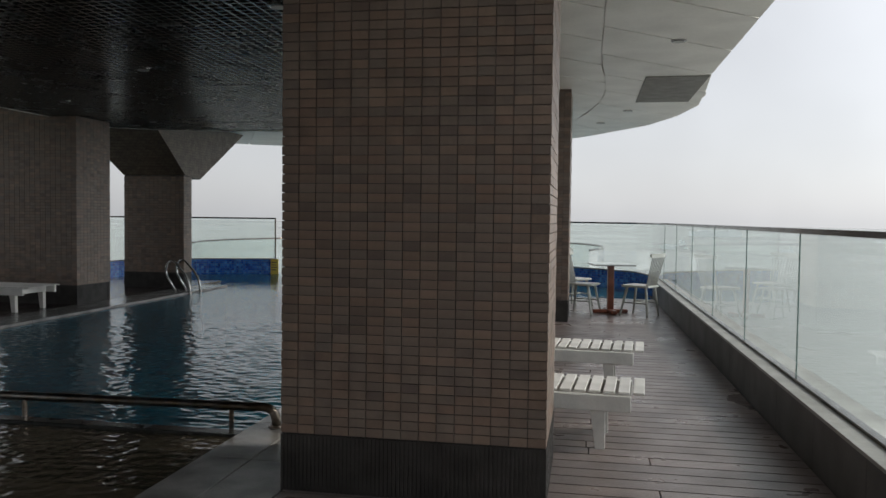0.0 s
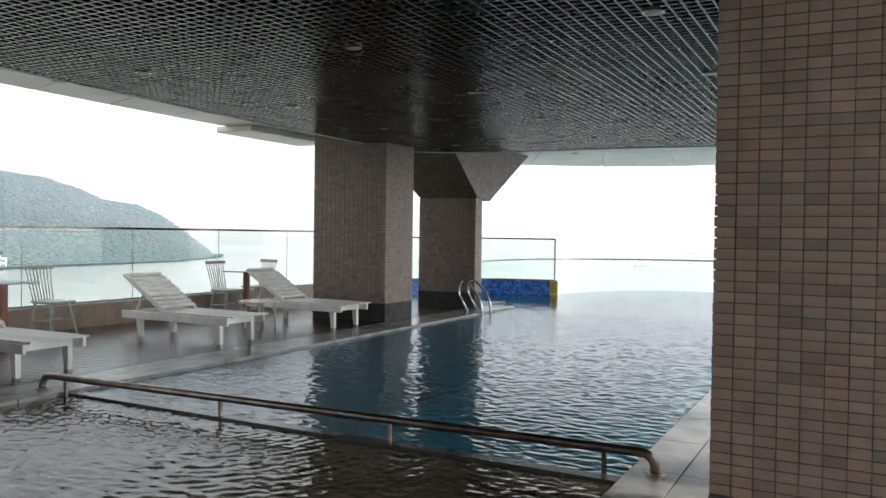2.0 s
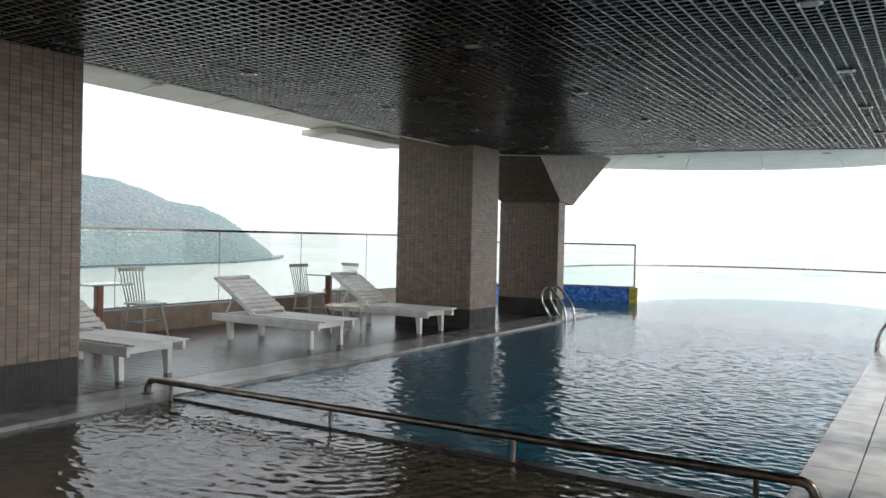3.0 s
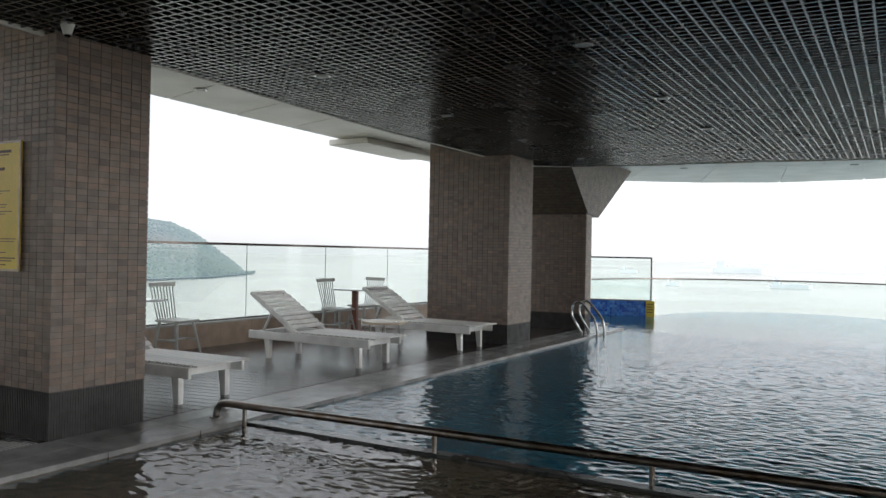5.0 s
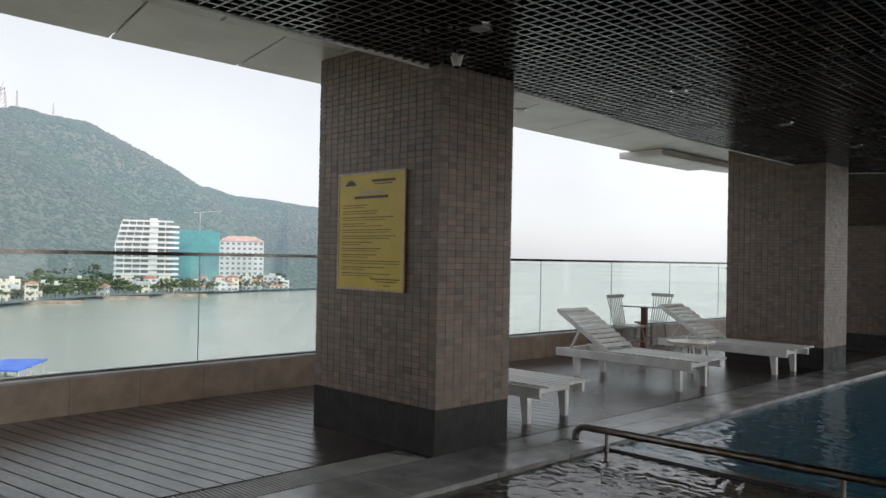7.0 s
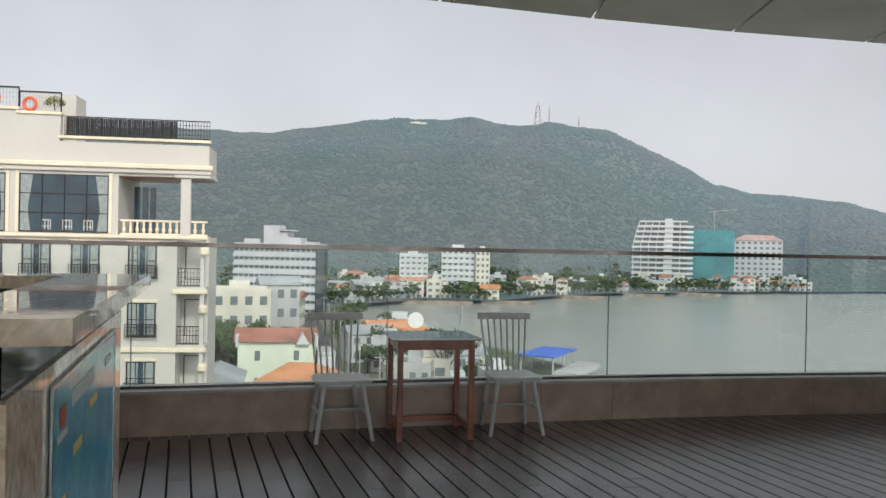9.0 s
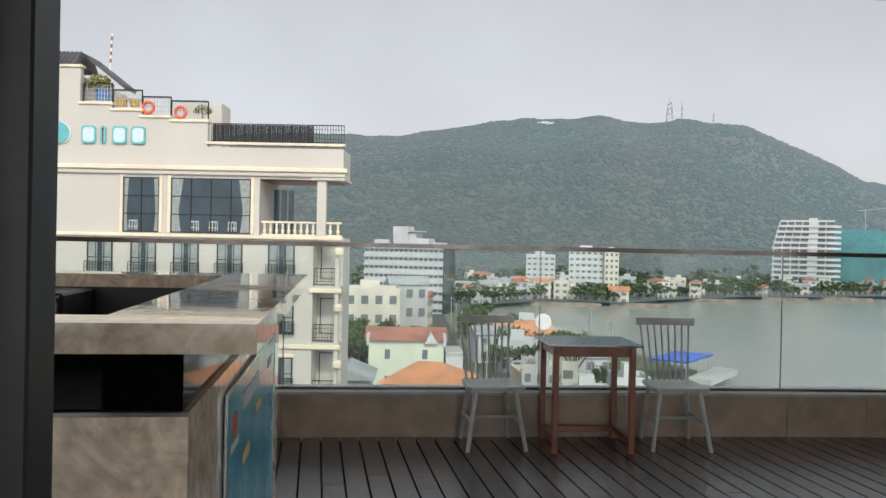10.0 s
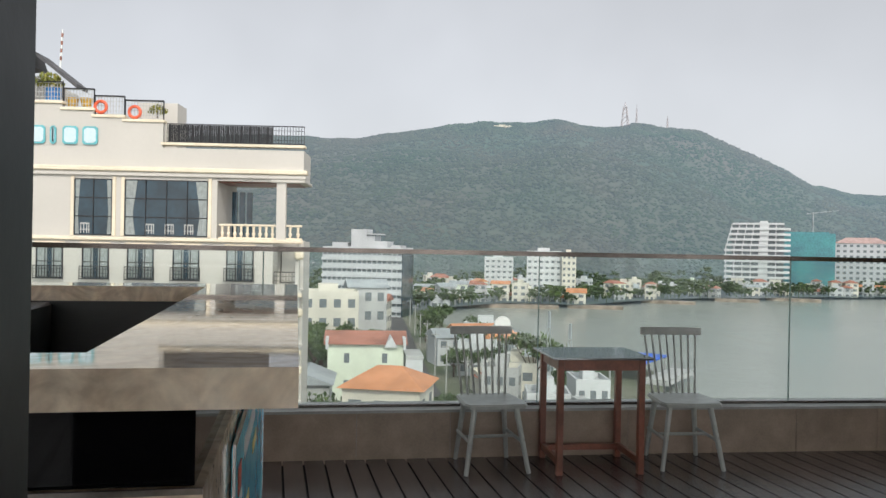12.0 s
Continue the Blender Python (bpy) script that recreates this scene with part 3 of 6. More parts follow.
for (x0, y0), (x1, y1) in zip(arc, arc[1:]):
    slab([(x0, y0), (x1, y1), (x1 * 0.93 - 0.3, y1 - 1.6), (x0 * 0.93 - 0.3, y0 - 1.6)], -1.6, -0.9, bm)
tagged(part("catch_basin", bm, M_coping), "lower catch basin ledge beyond the infinity edge", "ledge", kind="structure")

# ---- ceilings ----
CZ, SZ = 2.87, 3.15
GRID_EDGE_L = [(0.6, -7.40), (3, -7.46), (5, -7.55), (8, -7.76), (12, -7.8)]
GRID_FRONT = [(-7.8, 12.35), (-7.2, 12.75), (-6.0, 13.03), (-4.2, 13.15), (-2.0, 13.5), (-0.9, 13.7)]
GRID_R = -0.75
bm = bmesh.new()
PITCH = 0.09
x = GRID_R
while x > -7.79:
    inside = [v for v in np.arange(0.6, 12.3, 0.1) if x >= lerp_table(GRID_EDGE_L, v)]
    box(bm, x - 0.007, x + 0.007, inside[0], lerp_table(GRID_FRONT, x), CZ, CZ + 0.045)
    x -= PITCH
y = 0.6
while y < 13.69:
    xl = lerp_table(GRID_EDGE_L, y)
    if y > 12.35:
        xl = lerp_table([(b, a) for a, b in GRID_FRONT], y)
    if xl < GRID_R:
        box(bm, xl, GRID_R, y - 0.007, y + 0.007, CZ + 0.001, CZ + 0.046)
    y += PITCH
tagged(part("ceiling_grid", bm, M_grid), "dark open-cell grid ceiling over the pool", "ceiling", kind="structure")
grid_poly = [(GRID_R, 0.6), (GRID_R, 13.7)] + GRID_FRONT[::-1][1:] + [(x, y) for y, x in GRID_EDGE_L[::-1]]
# near-black sheet in place of the unlit space over the cells
tagged(part("ceiling_plenum", slab(grid_poly, CZ + 0.22, CZ + 0.26), M_plenum), "near-black sheet standing in for the unlit space above the grid ceiling", "ceiling", kind="structure")
bm = bmesh.new()
edge_pts = [(x, y) for y, x in GRID_EDGE_L] + GRID_FRONT
for (x0, y0), (x1, y1) in zip(edge_pts, edge_pts[1:]):
    d = Vector((x1 - x0, y1 - y0)).normalized()
    n = Vector((-d.y, d.x)) * 0.03
    slab([(x0, y0), (x1, y1), (x1 + n.x, y1 + n.y), (x0 + n.x, y0 + n.y)], CZ - 0.01, SZ + 0.02, bm)
slab([(GRID_R, 0.6), (GRID_R + 0.03, 0.6), (GRID_R + 0.03, 13.7), (GRID_R, 13.7)], CZ - 0.01, SZ + 0.02, bm)
tagged(part("ceiling_trim", bm, M_soffit), "pale trim round the grid ceiling", "trim", kind="structure")

SOFFIT_OUT = [(-7.9, -6.5), (-9.2, -0.9), (-9.54, 1.5), (-9.68, 4.5), (-9.9, 8.0), (-9.97, 10.1), (-10.32, 13.0), (-10.2, 15.0), (-9.3, 17.2), (-8.0, 18.5), (-6.2, 19.6), (-4.3, 20.1), (-2.4, 19.7), (-0.8, 18.6), (0.36, 17.0), (1.39, 15.2), (1.91, 13.4), (1.93, 12.0), (1.73, 10.6), (1.74, 5.0), (1.74, -6.5)]
# light soffit as panels between the grid's edge and the outer edge, with open joints
bm = bmesh.new()


def ring_pt(poly, f):
    ls = [math.dist(a, b) for a, b in zip(poly, poly[1:])]
    t = f * sum(ls)
    for (a, b), l in zip(zip(poly, poly[1:]), ls):
        if t <= l:
            return (a[0] + (b[0] - a[0]) * t / l, a[1] + (b[1] - a[1]) * t / l)
        t -= l
    return poly[-1]


left_in = [(-7.38, -6.5)] + [(x - 0.03, y) for y, x in GRID_EDGE_L]
left_out = SOFFIT_OUT[:7]
right_in = [(GRID_R + 0.03, -6.5), (GRID_R + 0.03, 13.8)]
front_in = [left_in[-1]] + [(x, y + 0.03) for x, y in GRID_FRONT[1:]] + [(GRID_R + 0.03, 13.83)]
for inn, out, k in ((left_in, left_out, 17), (right_in, SOFFIT_OUT[::-1][:7], 18), (front_in, SOFFIT_OUT[6:15], 9)):
    for i in range(k):
        f0, f1 = i / k + 0.0006, (i + 1) / k - 0.0006
        for u0, u1 in ((0, 0.463), (0.466, 1)):
            o = 0.5 / k if u0 else 0
            fa, fb = min(1, f0 + o), min(1, f1 + o)
            if i == 0 and u0:
                fa = 0
            q = []
            for f, u in ((fa, u0), (fb, u0), (fb, u1), (fa, u1)):
                a, b = ring_pt(inn, f), ring_pt(out, f)
                q.append((a[0] + (b[0] - a[0]) * u, a[1] + (b[1] - a[1]) * u))
            slab(q, SZ, SZ + 0.02, bm)
tagged(part("ceiling_soffit", bm, M_soffit), "white metal soffit panels with open joints round the building's edge", "ceiling", kind="structure")
tagged(part("roof_slab", slab(SOFFIT_OUT, SZ + 0.05, SZ + 0.9), M_soffit), "thick white roof slab over the pool terrace", "roof", kind="structure")
# unseen pale ceiling, added to bounce light onto the near end
tagged(part("ceiling_near", slab([(-7.37, -6.5), (GRID_R + 0.02, -6.5), (GRID_R + 0.02, 0.59), (-7.52, 0.59)], SZ, SZ + 0.02), M_bounceceil), "plain white ceiling added out of view at the near end to bounce light", "ceiling", kind="structure")
# no hole is cut: a grey sheet paints the opening's shaded inside
tagged(part("soffit_shade_panel_right", boxm(0.97, 1.72, 10.15, 12.25, SZ - 0.012, SZ - 0.004), M_recess_shade), "flat grey sheet painting the shade of a rectangular opening in the white soffit", "soffit opening", kind="structure")
tagged(part("soffit_recess_left", boxm(-10.16, -9.4, 10.15, 12.3, SZ - 0.10, SZ - 0.004, 0.01), M_soffit), "pale shallow box hanging at the soffit's edge", "soffit box", kind="structure")

# round spotlights
def downlight(x, y, z, name="ceiling_spotlight", label="small flush ceiling spotlight, switched off"):
    t = thing(name, pose(x, y, z), label, "ceiling light", "ceiling spotlights")
    bm = bmesh.new()
    rod(bm, (0, 0, -0.012), (0, 0, 0.05), 0.075, 0.07, 20)
    part("ring", bm, M_steel, t)
    part("lens", rod(bmesh.new(), (0, 0, -0.016), (0, 0, -0.0125), 0.055, 0.055, 16), M_lampface, t)
    return t


lamp = downlight(-6.5, 3.07, CZ)
for lx in (-6.5, -4.17, -1.85):
    for ly in (3.07, 5.45, 7.57, 9.55, 11.7):
        if (lx, ly) != (-6.5, 3.07):
            copy_thing(lamp, pose(lx, ly, CZ))
slamp = downlight(1.15, 8.2, SZ, "soffit_spotlight", "small dark spotlight set in the white soffit")
for p in ((1.2, 5.8), (0.9, 13.2), (0.5, 14.8), (-9.0, 6.4), (-9.1, 11.9), (-6.0, 16.2), (-3.0, 16.6)):
    copy_thing(slamp, pose(*p, SZ))


# ---- columns ----
def tiled_column(name, x0, x1, y0, y1, z1, label, parts_face=None, faces="fblr", zt0=0.295, cols=None):
    """A square column: grout core, ribbed dark plinth, rows of small tiles."""
    t = thing(name, pose(0, 0, 0), label, "column", "tiled columns", "structure")
    part("core", boxm(x0 + 0.01, x1 - 0.01, y0 + 0.01, y1 - 0.01, -0.06, z1), M_grout, t)
    bm = bmesh.new()
    box(bm, x0 + 0.004, x1 - 0.004, y0 + 0.004, y1 - 0.004, -0.04, zt0 - 0.004)
    rib = 0.021
    for fx0, fy0, fx1, fy1 in ((x0, y0, x1, y0), (x1, y0, x1, y1), (x0, y0, x0, y1)):
        ln = abs(fx1 - fx0) + abs(fy1 - fy0)
        for i in range(int(ln / rib)):
            if fx0 != fx1:
                box(bm, fx0 + i * rib, fx0 + i * rib + 0.013, fy0 - 0.002, fy0 + 0.006, -0.03, zt0 - 0.006)
            else:
                s = -1 if fx0 == x0 else 1
                box(bm, min(fx0, fx0 + 0.006 * -s) - (0.002 if s < 0 else 0), max(fx0, fx0 - 0.006 * s) + (0.002 if s > 0 else 0), fy0 + i * rib, fy0 + i * rib + 0.013, -0.03, zt0 - 0.006)
    part("plinth", bm, M_plinth, t, "dark ribbed stone plinth")
    rows = int((z1 - zt0) / 0.0468)
    rest = bmesh.new()
    first = {}
    made = 0
    for f in faces:
        w = (x1 - x0) if f in "fb" else (y1 - y0)
        n = max(1, round(w / 0.0895))
        st = w / n
        for c in range(n):
            for r in range(rows):
                z = zt0 + r * 0.0468 + 0.0234
                jit = 0.0012 * math.sin(c * 12.9 + r * 7.7)
                if f == "f":
                    m = Matrix.Translation((x0 + (c + 0.5) * st, y0 + 0.006 + jit, z))
                elif f == "b":
                    m = Matrix.Translation((x0 + (c + 0.5) * st, y1 - 0.006, z))
                elif f == "l":
                    m = Matrix.Translation((x0 + 0.006 + jit, y0 + (c + 0.5) * st, z)) @ Matrix.Rotation(math.pi / 2, 4, 'Z')
                else:
                    m = Matrix.Translation((x1 - 0.006 + jit, y0 + (c + 0.5) * st, z)) @ Matrix.Rotation(math.pi / 2, 4, 'Z')
                h = st / 2 - 0.0022
                if parts_face == f and 0.75 < z < 1.75 and made < 300:
                    if f not in first:
                        first[f] = part("tile", boxm(-h, h, -0.006, 0.006, -0.0212, 0.0212), M_tile, t)
                        first[f].matrix_basis = m
                    else:
                        share("tile", first[f].data, t, m)
                    made += 1
                else:
                    vs = [rest.verts.new(m @ Vector(v)) for v in ((-h, -0.006, -0.0212), (h, -0.006, -0.0212), (h, -0.006, 0.0212), (-h, -0.006, 0.0212), (-h, 0.006, -0.0212), (h, 0.006, -0.0212), (h, 0.006, 0.0212), (-h, 0.006, 0.0212))]
                    for q in ((0, 1, 2, 3), (5, 4, 7, 6), (4, 0, 3, 7), (1, 5, 6, 2), (3, 2, 6, 7), (4, 5, 1, 0)):
                        rest.faces.new([vs[k] for k in q])
    tagged(part("tiles_rest", rest, M_tile_rest, t), kind="stuff")
    return t


tiled_column("column_near_right", -1.2, 0.14, 3.92, 4.76, SZ, "square column clad in small brown tiles on a dark plinth, beside the right deck", "f")
tiled_column("column_near_left", -8.87, -7.355, 3.57, 4.38, SZ, "square column clad in small brown tiles, carrying a yellow notice board", "f", zt0=0.338)
tiled_column("column_mid_left", -8.78, -7.355, 11.0, 11.86, SZ, "square column clad in small brown tiles at the pool's left edge", "r")
tiled_column("column_mid_right", -1.2, 0.06, 11.0, 11.86, SZ, "square column clad in small brown tiles beside the right deck", "r")
tiled_column("column_far_left", -8.46, -7.22, 14.0, 14.3, 2.15, "square tiled column under a flared tiled capital", "f")


def capital(name, x0, x1, y0, y1):
    """A flared column head: a low foot that widens to the front and to the back up to the soffit."""
    foot = [(x0 - 0.01, y0 + 0.0), (x1 + 0.012, y0 + 0.03), (x1 + 0.02, y1 + 0.3), (x0 - 0.01, y1 + 0.3)]
    top = [(x0 - 0.16, y0 - 1.6), (x1 + 0.18, y0 - 1.6), (x1 + 0.08, y1 + 2.15), (x0 - 0.16, y1 + 2.15)]
    bm = bmesh.new()
    lo = [bm.verts.new((*p, z)) for p, z in zip(foot, (2.15, 2.15, 2.09, 2.09))]
    hi = [bm.verts.new((*p, SZ)) for p in top]
    for i in range(4):
        j = (i + 1) % 4
        bm.faces.new((lo[i], lo[j], hi[j]))
        bm.faces.new((lo[i], hi[j], hi[i]))
    bm.faces.new(lo[::-1])
    bm.faces.new(hi)
    bmesh.ops.recalc_face_normals(bm, faces=bm.faces)
    return tagged(part(name, bm, M_capital), "flared column head clad in small brown tiles", "column head", kind="structure")


M_capital = mat("brown_tiled_capital", (0.18, 0.143, 0.114), 0.55, 0, 0.2, 9, 90, 0.1)
nt = M_capital.node_tree
brick = nt.nodes.new("ShaderNodeTexBrick")
brick.offset = 0
brick.inputs["Scale"].default_value = 1
brick.inputs["Brick Width"].default_value, brick.inputs["Row Height"].default_value = 0.0895, 0.0468
brick.inputs["Mortar Size"].default_value = 0.0025
brick.inputs["Color1"].default_value, brick.inputs["Color2"].default_value, brick.inputs["Mortar"].default_value = (1, 1, 1, 1), (0.82, 0.8, 0.78, 1), (0.3, 0.28, 0.27, 1)
sep = nt.nodes.new("ShaderNodeSeparateXYZ")
com = nt.nodes.new("ShaderNodeCombineXYZ")
geo_c = nt.nodes.new("ShaderNodeNewGeometry")
addc = nt.nodes.new("ShaderNodeMath")
nt.links.new(geo_c.outputs["Position"], sep.inputs[0])
nt.links.new(sep.outputs[0], addc.inputs[0])
nt.links.new(sep.outputs[1], addc.inputs[1])
nt.links.new(addc.outputs[0], com.inputs[0])
nt.links.new(sep.outputs[2], com.inputs[1])
nt.links.new(com.outputs[0], brick.inputs["Vector"])
mulc = nt.nodes.new("ShaderNodeMixRGB")
mulc.blend_type = 'MULTIPLY'
mulc.inputs[0].default_value = 1
pb = nt.nodes["Principled BSDF"]
old = pb.inputs["Base Color"].links[0].from_socket
nt.links.new(old, mulc.inputs[1])
nt.links.new(brick.outputs[0], mulc.inputs[2])
nt.links.new(mulc.outputs[0], pb.inputs["Base Color"])
capital("column_capital", -8.46, -7.22, 14.0, 14.3)

# added unseen back wall: closes the terrace and keeps light off the column fronts
tagged(part("wall_back", boxm(-8.9, 1.75, -6.9, -6.5, -0.03, SZ), M_plaster), "plain beige wall added out of view to close the terrace behind and block light", "wall", kind="structure")

# ---- furniture ----
def lounger(name, m, label, back=32, W=0.66):
    """A slatted sun lounger along +x: the head at -x, the foot at +x."""
    t = thing(name, m, label, "sun lounger", "sun loungers")
    L, H = 2.0, 0.285
    for s in (-1, 1):
        part("side_rail", boxm(-L / 2, L / 2 - 0.12, s * W / 2 - 0.02, s * W / 2 + 0.02, H - 0.045, H + 0.055, 0.006), M_white, t)
    part("end_rail", boxm(L / 2 - 0.30, L / 2 - 0.26, -W / 2 + 0.02, W / 2 - 0.02, H - 0.04, H + 0.03, 0.004), M_white, t)
    part("head_rail", boxm(-L / 2, -L / 2 + 0.04, -W / 2 + 0.02, W / 2 - 0.02, H - 0.04, H + 0.04, 0.004), M_white, t)
    for lx in (-0.72, 0.68):
        for s in (-1, 1):
            bm = bmesh.new()
            y = s * (W / 2 - 0.045)
            lo = [bm.verts.new((lx + a * 0.028 + 0.02, y + b * 0.028, 0)) for a, b in ((-1, -1), (1, -1), (1, 1), (-1, 1))]
            hi = [bm.verts.new((lx + a * 0.045, y + b * 0.03, H - 0.02)) for a, b in ((-1, -1), (1, -1), (1, 1), (-1, 1))]
            bm.faces.new(lo[::-1])
            bm.faces.new(hi)
            for i in range(4):
                bm.faces.new((lo[i], lo[(i + 1) % 4], hi[(i + 1) % 4], hi[i]))
            part("leg", bm, M_white, t)
    first = None
    xs = np.arange(-0.22, L / 2 - 0.02, 0.088)
    for x in xs:
        if first is None:
            first = part("slat", boxm(-0.034, 0.034, -W / 2 + 0.004, W / 2 - 0.004, 0, 0.018, 0.003), M_white, t)
            first.matrix_basis = pose(x, 0, H + 0.058)
        else:
            share("slat", first.data, t, pose(x, 0, H + 0.058))
    hinge = Vector((-0.27, 0, H + 0.06))
    a = radians(back)
    bl = 0.85
    bk = part("backrest", boxm(-bl, 0, -W / 2 + 0.03, -W / 2 + 0.075, -0.03, 0.02, 0.004), M_white, t)
    bk.matrix_basis = Matrix.Translation(hinge) @ Matrix.Rotation(a, 4, 'Y')
    part("frame_side", boxm(-bl, 0, W / 2 - 0.075, W / 2 - 0.03, -0.03, 0.02, 0.004), M_white, bk)
    part("frame_top", boxm(-bl - 0.03, -bl + 0.02, -W / 2 + 0.02, W / 2 - 0.02, -0.022, 0.02, 0.004), M_white, bk)
    sl = None
    for i in range(8):
        x = -0.08 - i * 0.092
        if sl is None:
            sl = part("back_slat", boxm(-0.034, 0.034, -W / 2 + 0.03, W / 2 - 0.03, 0, 0.016, 0.003), M_white, bk)
            sl.matrix_basis = pose(x, 0, 0.021)
        else:
            share("back_slat", sl.data, bk, pose(x, 0, 0.021))
    if back > 5:
        px = hinge.x - 0.5 * math.cos(a)
        pz = hinge.z + 0.5 * math.sin(a)
        for s in (-1, 1):
            y = s * (W / 2 - 0.09)
            part("prop", rod(bmesh.new(), (px, y, pz - 0.02), (-L / 2 + 0.14, y, H + 0.02), 0.016, 0.016, 8), M_white, t)
    return t


def spindle_chair(name, m, label):
    """A spindle-back chair facing +x."""
    t = thing(name, m, label, "chair", "spindle-back chairs")
    bm = bmesh.new()
    pts = [(0.22, -0.19), (0.235, 0.0), (0.22, 0.19), (0.16, 0.215), (-0.16, 0.195), (-0.2, 0.17), (-0.2, -0.17), (-0.16, -0.195), (0.16, -0.215)]
    slab(pts, 0.425, 0.455, bm)
    bmesh.ops.bevel(bm, geom=[e for e in bm.edges if abs(e.verts[0].co.z - e.verts[1].co.z) < 0.001], offset=0.008, segments=2, affect='EDGES')
    part("seat", bm, M_greychair, t)
    for sx, sy in ((1, 1), (1, -1), (-1, 1), (-1, -1)):
        part("leg", rod(bmesh.new(), (sx * 0.145, sy * 0.14, 0.43), (0.225 if sx > 0 else -0.195, sy * (0.212 if sx > 0 else 0.185), 0), 0.02, 0.015, 10), M_greychair, t, smooth=False)
    for sy in (-1, 1):
        part("stretcher", rod(bmesh.new(), (0.19, sy * 0.175, 0.2), (-0.19, sy * 0.175, 0.2), 0.011, 0.011, 8), M_greychair, t)
    part("stretcher", rod(bmesh.new(), (0.0, -0.175, 0.2), (0.0, 0.175, 0.2), 0.011, 0.011, 8), M_greychair, t)
    for i in range(8):
        f = (i - 3.5) / 3.5
        part("spindle", rod(bmesh.new(), (-0.16, f * 0.155, 0.45), (-0.265, f * 0.19, 0.87), 0.009, 0.007, 8), M_greychair, t)
    bm = bmesh.new()
    n = 8
    rows = []
    for i in range(n + 1):
        f = -1 + 2 * i / n
        cx = -0.272 + 0.02 * f * f
        rows.append([bm.verts.new((cx + dx + dz * -0.02, f * 0.225, 0.865 + dz)) for dx, dz in ((-0.01, 0), (0.012, 0), (0.012, 0.055), (-0.01, 0.055))])
    for a, b in zip(rows, rows[1:]):
        for k in range(4):
            bm.faces.new((a[k], a[(k + 1) % 4], b[(k + 1) % 4], b[k]))
    bm.faces.new(rows[0][::-1])
    bm.faces.new(rows[-1])
    bmesh.ops.recalc_face_normals(bm, faces=bm.faces)
    part("crest_rail", bm, M_greychair, t)
    return t


def square_table(name, m, label):
    t = thing(name, m, label, "table")
    part("tabletop", boxm(-0.28, 0.28, -0.338, 0.338, 0.758, 0.774, 0.004), M_tabletop, t, "dark glossy top")
    for s in (-1, 1):
        part("apron", boxm(-0.20, 0.20, s * 0.275 - 0.011, s * 0.275 + 0.011, 0.684, 0.757), M_redwood, t)
        part("apron", boxm(s * 0.225 - 0.011, s * 0.225 + 0.011, -0.254, 0.254, 0.685, 0.756), M_redwood, t)
        part("stretcher", boxm(-0.20, 0.20, s * 0.275 - 0.014, s * 0.275 + 0.014, 0.06, 0.105, 0.003), M_redwood, t)
        for sy in (-1, 1):
            part("leg", boxm(s * 0.222 - 0.021, s * 0.222 + 0.021, sy * 0.275 - 0.021, sy * 0.275 + 0.021, 0, 0.756, 0.003), M_redwood, t)
    part("stretcher", boxm(-0.20, -0.165, -0.26, 0.26, 0.062, 0.103, 0.003), M_redwood, t)
    return t


def pedestal_table(name, m, label):
    t = thing(name, m, label, "table", "pedestal tables")
    part("tabletop", boxm(-0.3, 0.3, -0.3, 0.3, 0.72, 0.742, 0.004), M_tabletop, t, "dark glossy top")
    part("column", boxm(-0.045, 0.045, -0.045, 0.045, 0.06, 0.72, 0.008), M_redwood, t)
    part("foot", boxm(-0.26, 0.26, -0.045, 0.045, 0.0, 0.06, 0.012), M_redwood, t)
    part("foot", boxm(-0.045, 0.045, -0.26, 0.26, 0.001, 0.061, 0.012), M_redwood, t)
    return t


def low_table(name, m, label):
    t = thing(name, m, label, "side table")
    part("tabletop", rod(bmesh.new(), (0, 0, 0.375), (0, 0, 0.405), 0.31, 0.31, 28), M_paletop, t)
    for a in (0.6, 2.2, 3.75, 5.3):
        part("leg", rod(bmesh.new(), (0.22 * math.cos(a), 0.22 * math.sin(a), 0), (0.2 * math.cos(a), 0.2 * math.sin(a), 0.375), 0.014, 0.016, 8), M_greychair, t)
    return t


lounge = lounger("sun_lounger", pose(-8.41, 8.0, 0, 0, 0, 0), "white slatted wooden sun lounger with raised back on wet deck")
copy_thing(lounge, pose(-8.27, 10.23, 0, 0, 0, -1))
copy_thing(lounge, pose(-8.39, 5.27, 0, 0, 0, 2))
flat = lounger("sun_lounger_low", pose(-0.27, 5.28, 0, 0, 0, -4), "narrow white slatted wooden sun lounger beside the brown column", W=0.48)
copy_thing(flat, pose(-0.17, 6.88, 0, 0, 0, -4))
low_table("side_table", pose(-8.42, 9.28, 0), "low round side table with pale wooden top between loungers")
chair = spindle_chair("spindle_chair", pose(-9.975, -0.90, 0, 0, 0, 10), "grey painted spindle-back wooden chair by the glass railing")
for p in ((-10.10, 0.464, 2), (-10.22, 7.2, 5), (-10.0, 10.25, 0), (-10.16, 11.2, -100), (1.09, 12.0, 150), (0.24, 12.1, -20), (0.1, 13.1, -40)):
    copy_thing(chair, pose(p[0], p[1], 0, 0, 0, p[2]))
square_table("square_table", pose(-10.005, -0.205, 0, 0, 0, 5), "square red-brown wooden table with a dark glossy top")
ped = pedestal_table("pedestal_table", pose(-10.06, 10.8, 0, 0, 0, 10), "pedestal table with dark top and red-brown wooden column")
copy_thing(ped, pose(-10.2, 6.5, 0, 0, 0, 0))
copy_thing(ped, pose(0.66, 12.25, 0, 0, 0, 12))

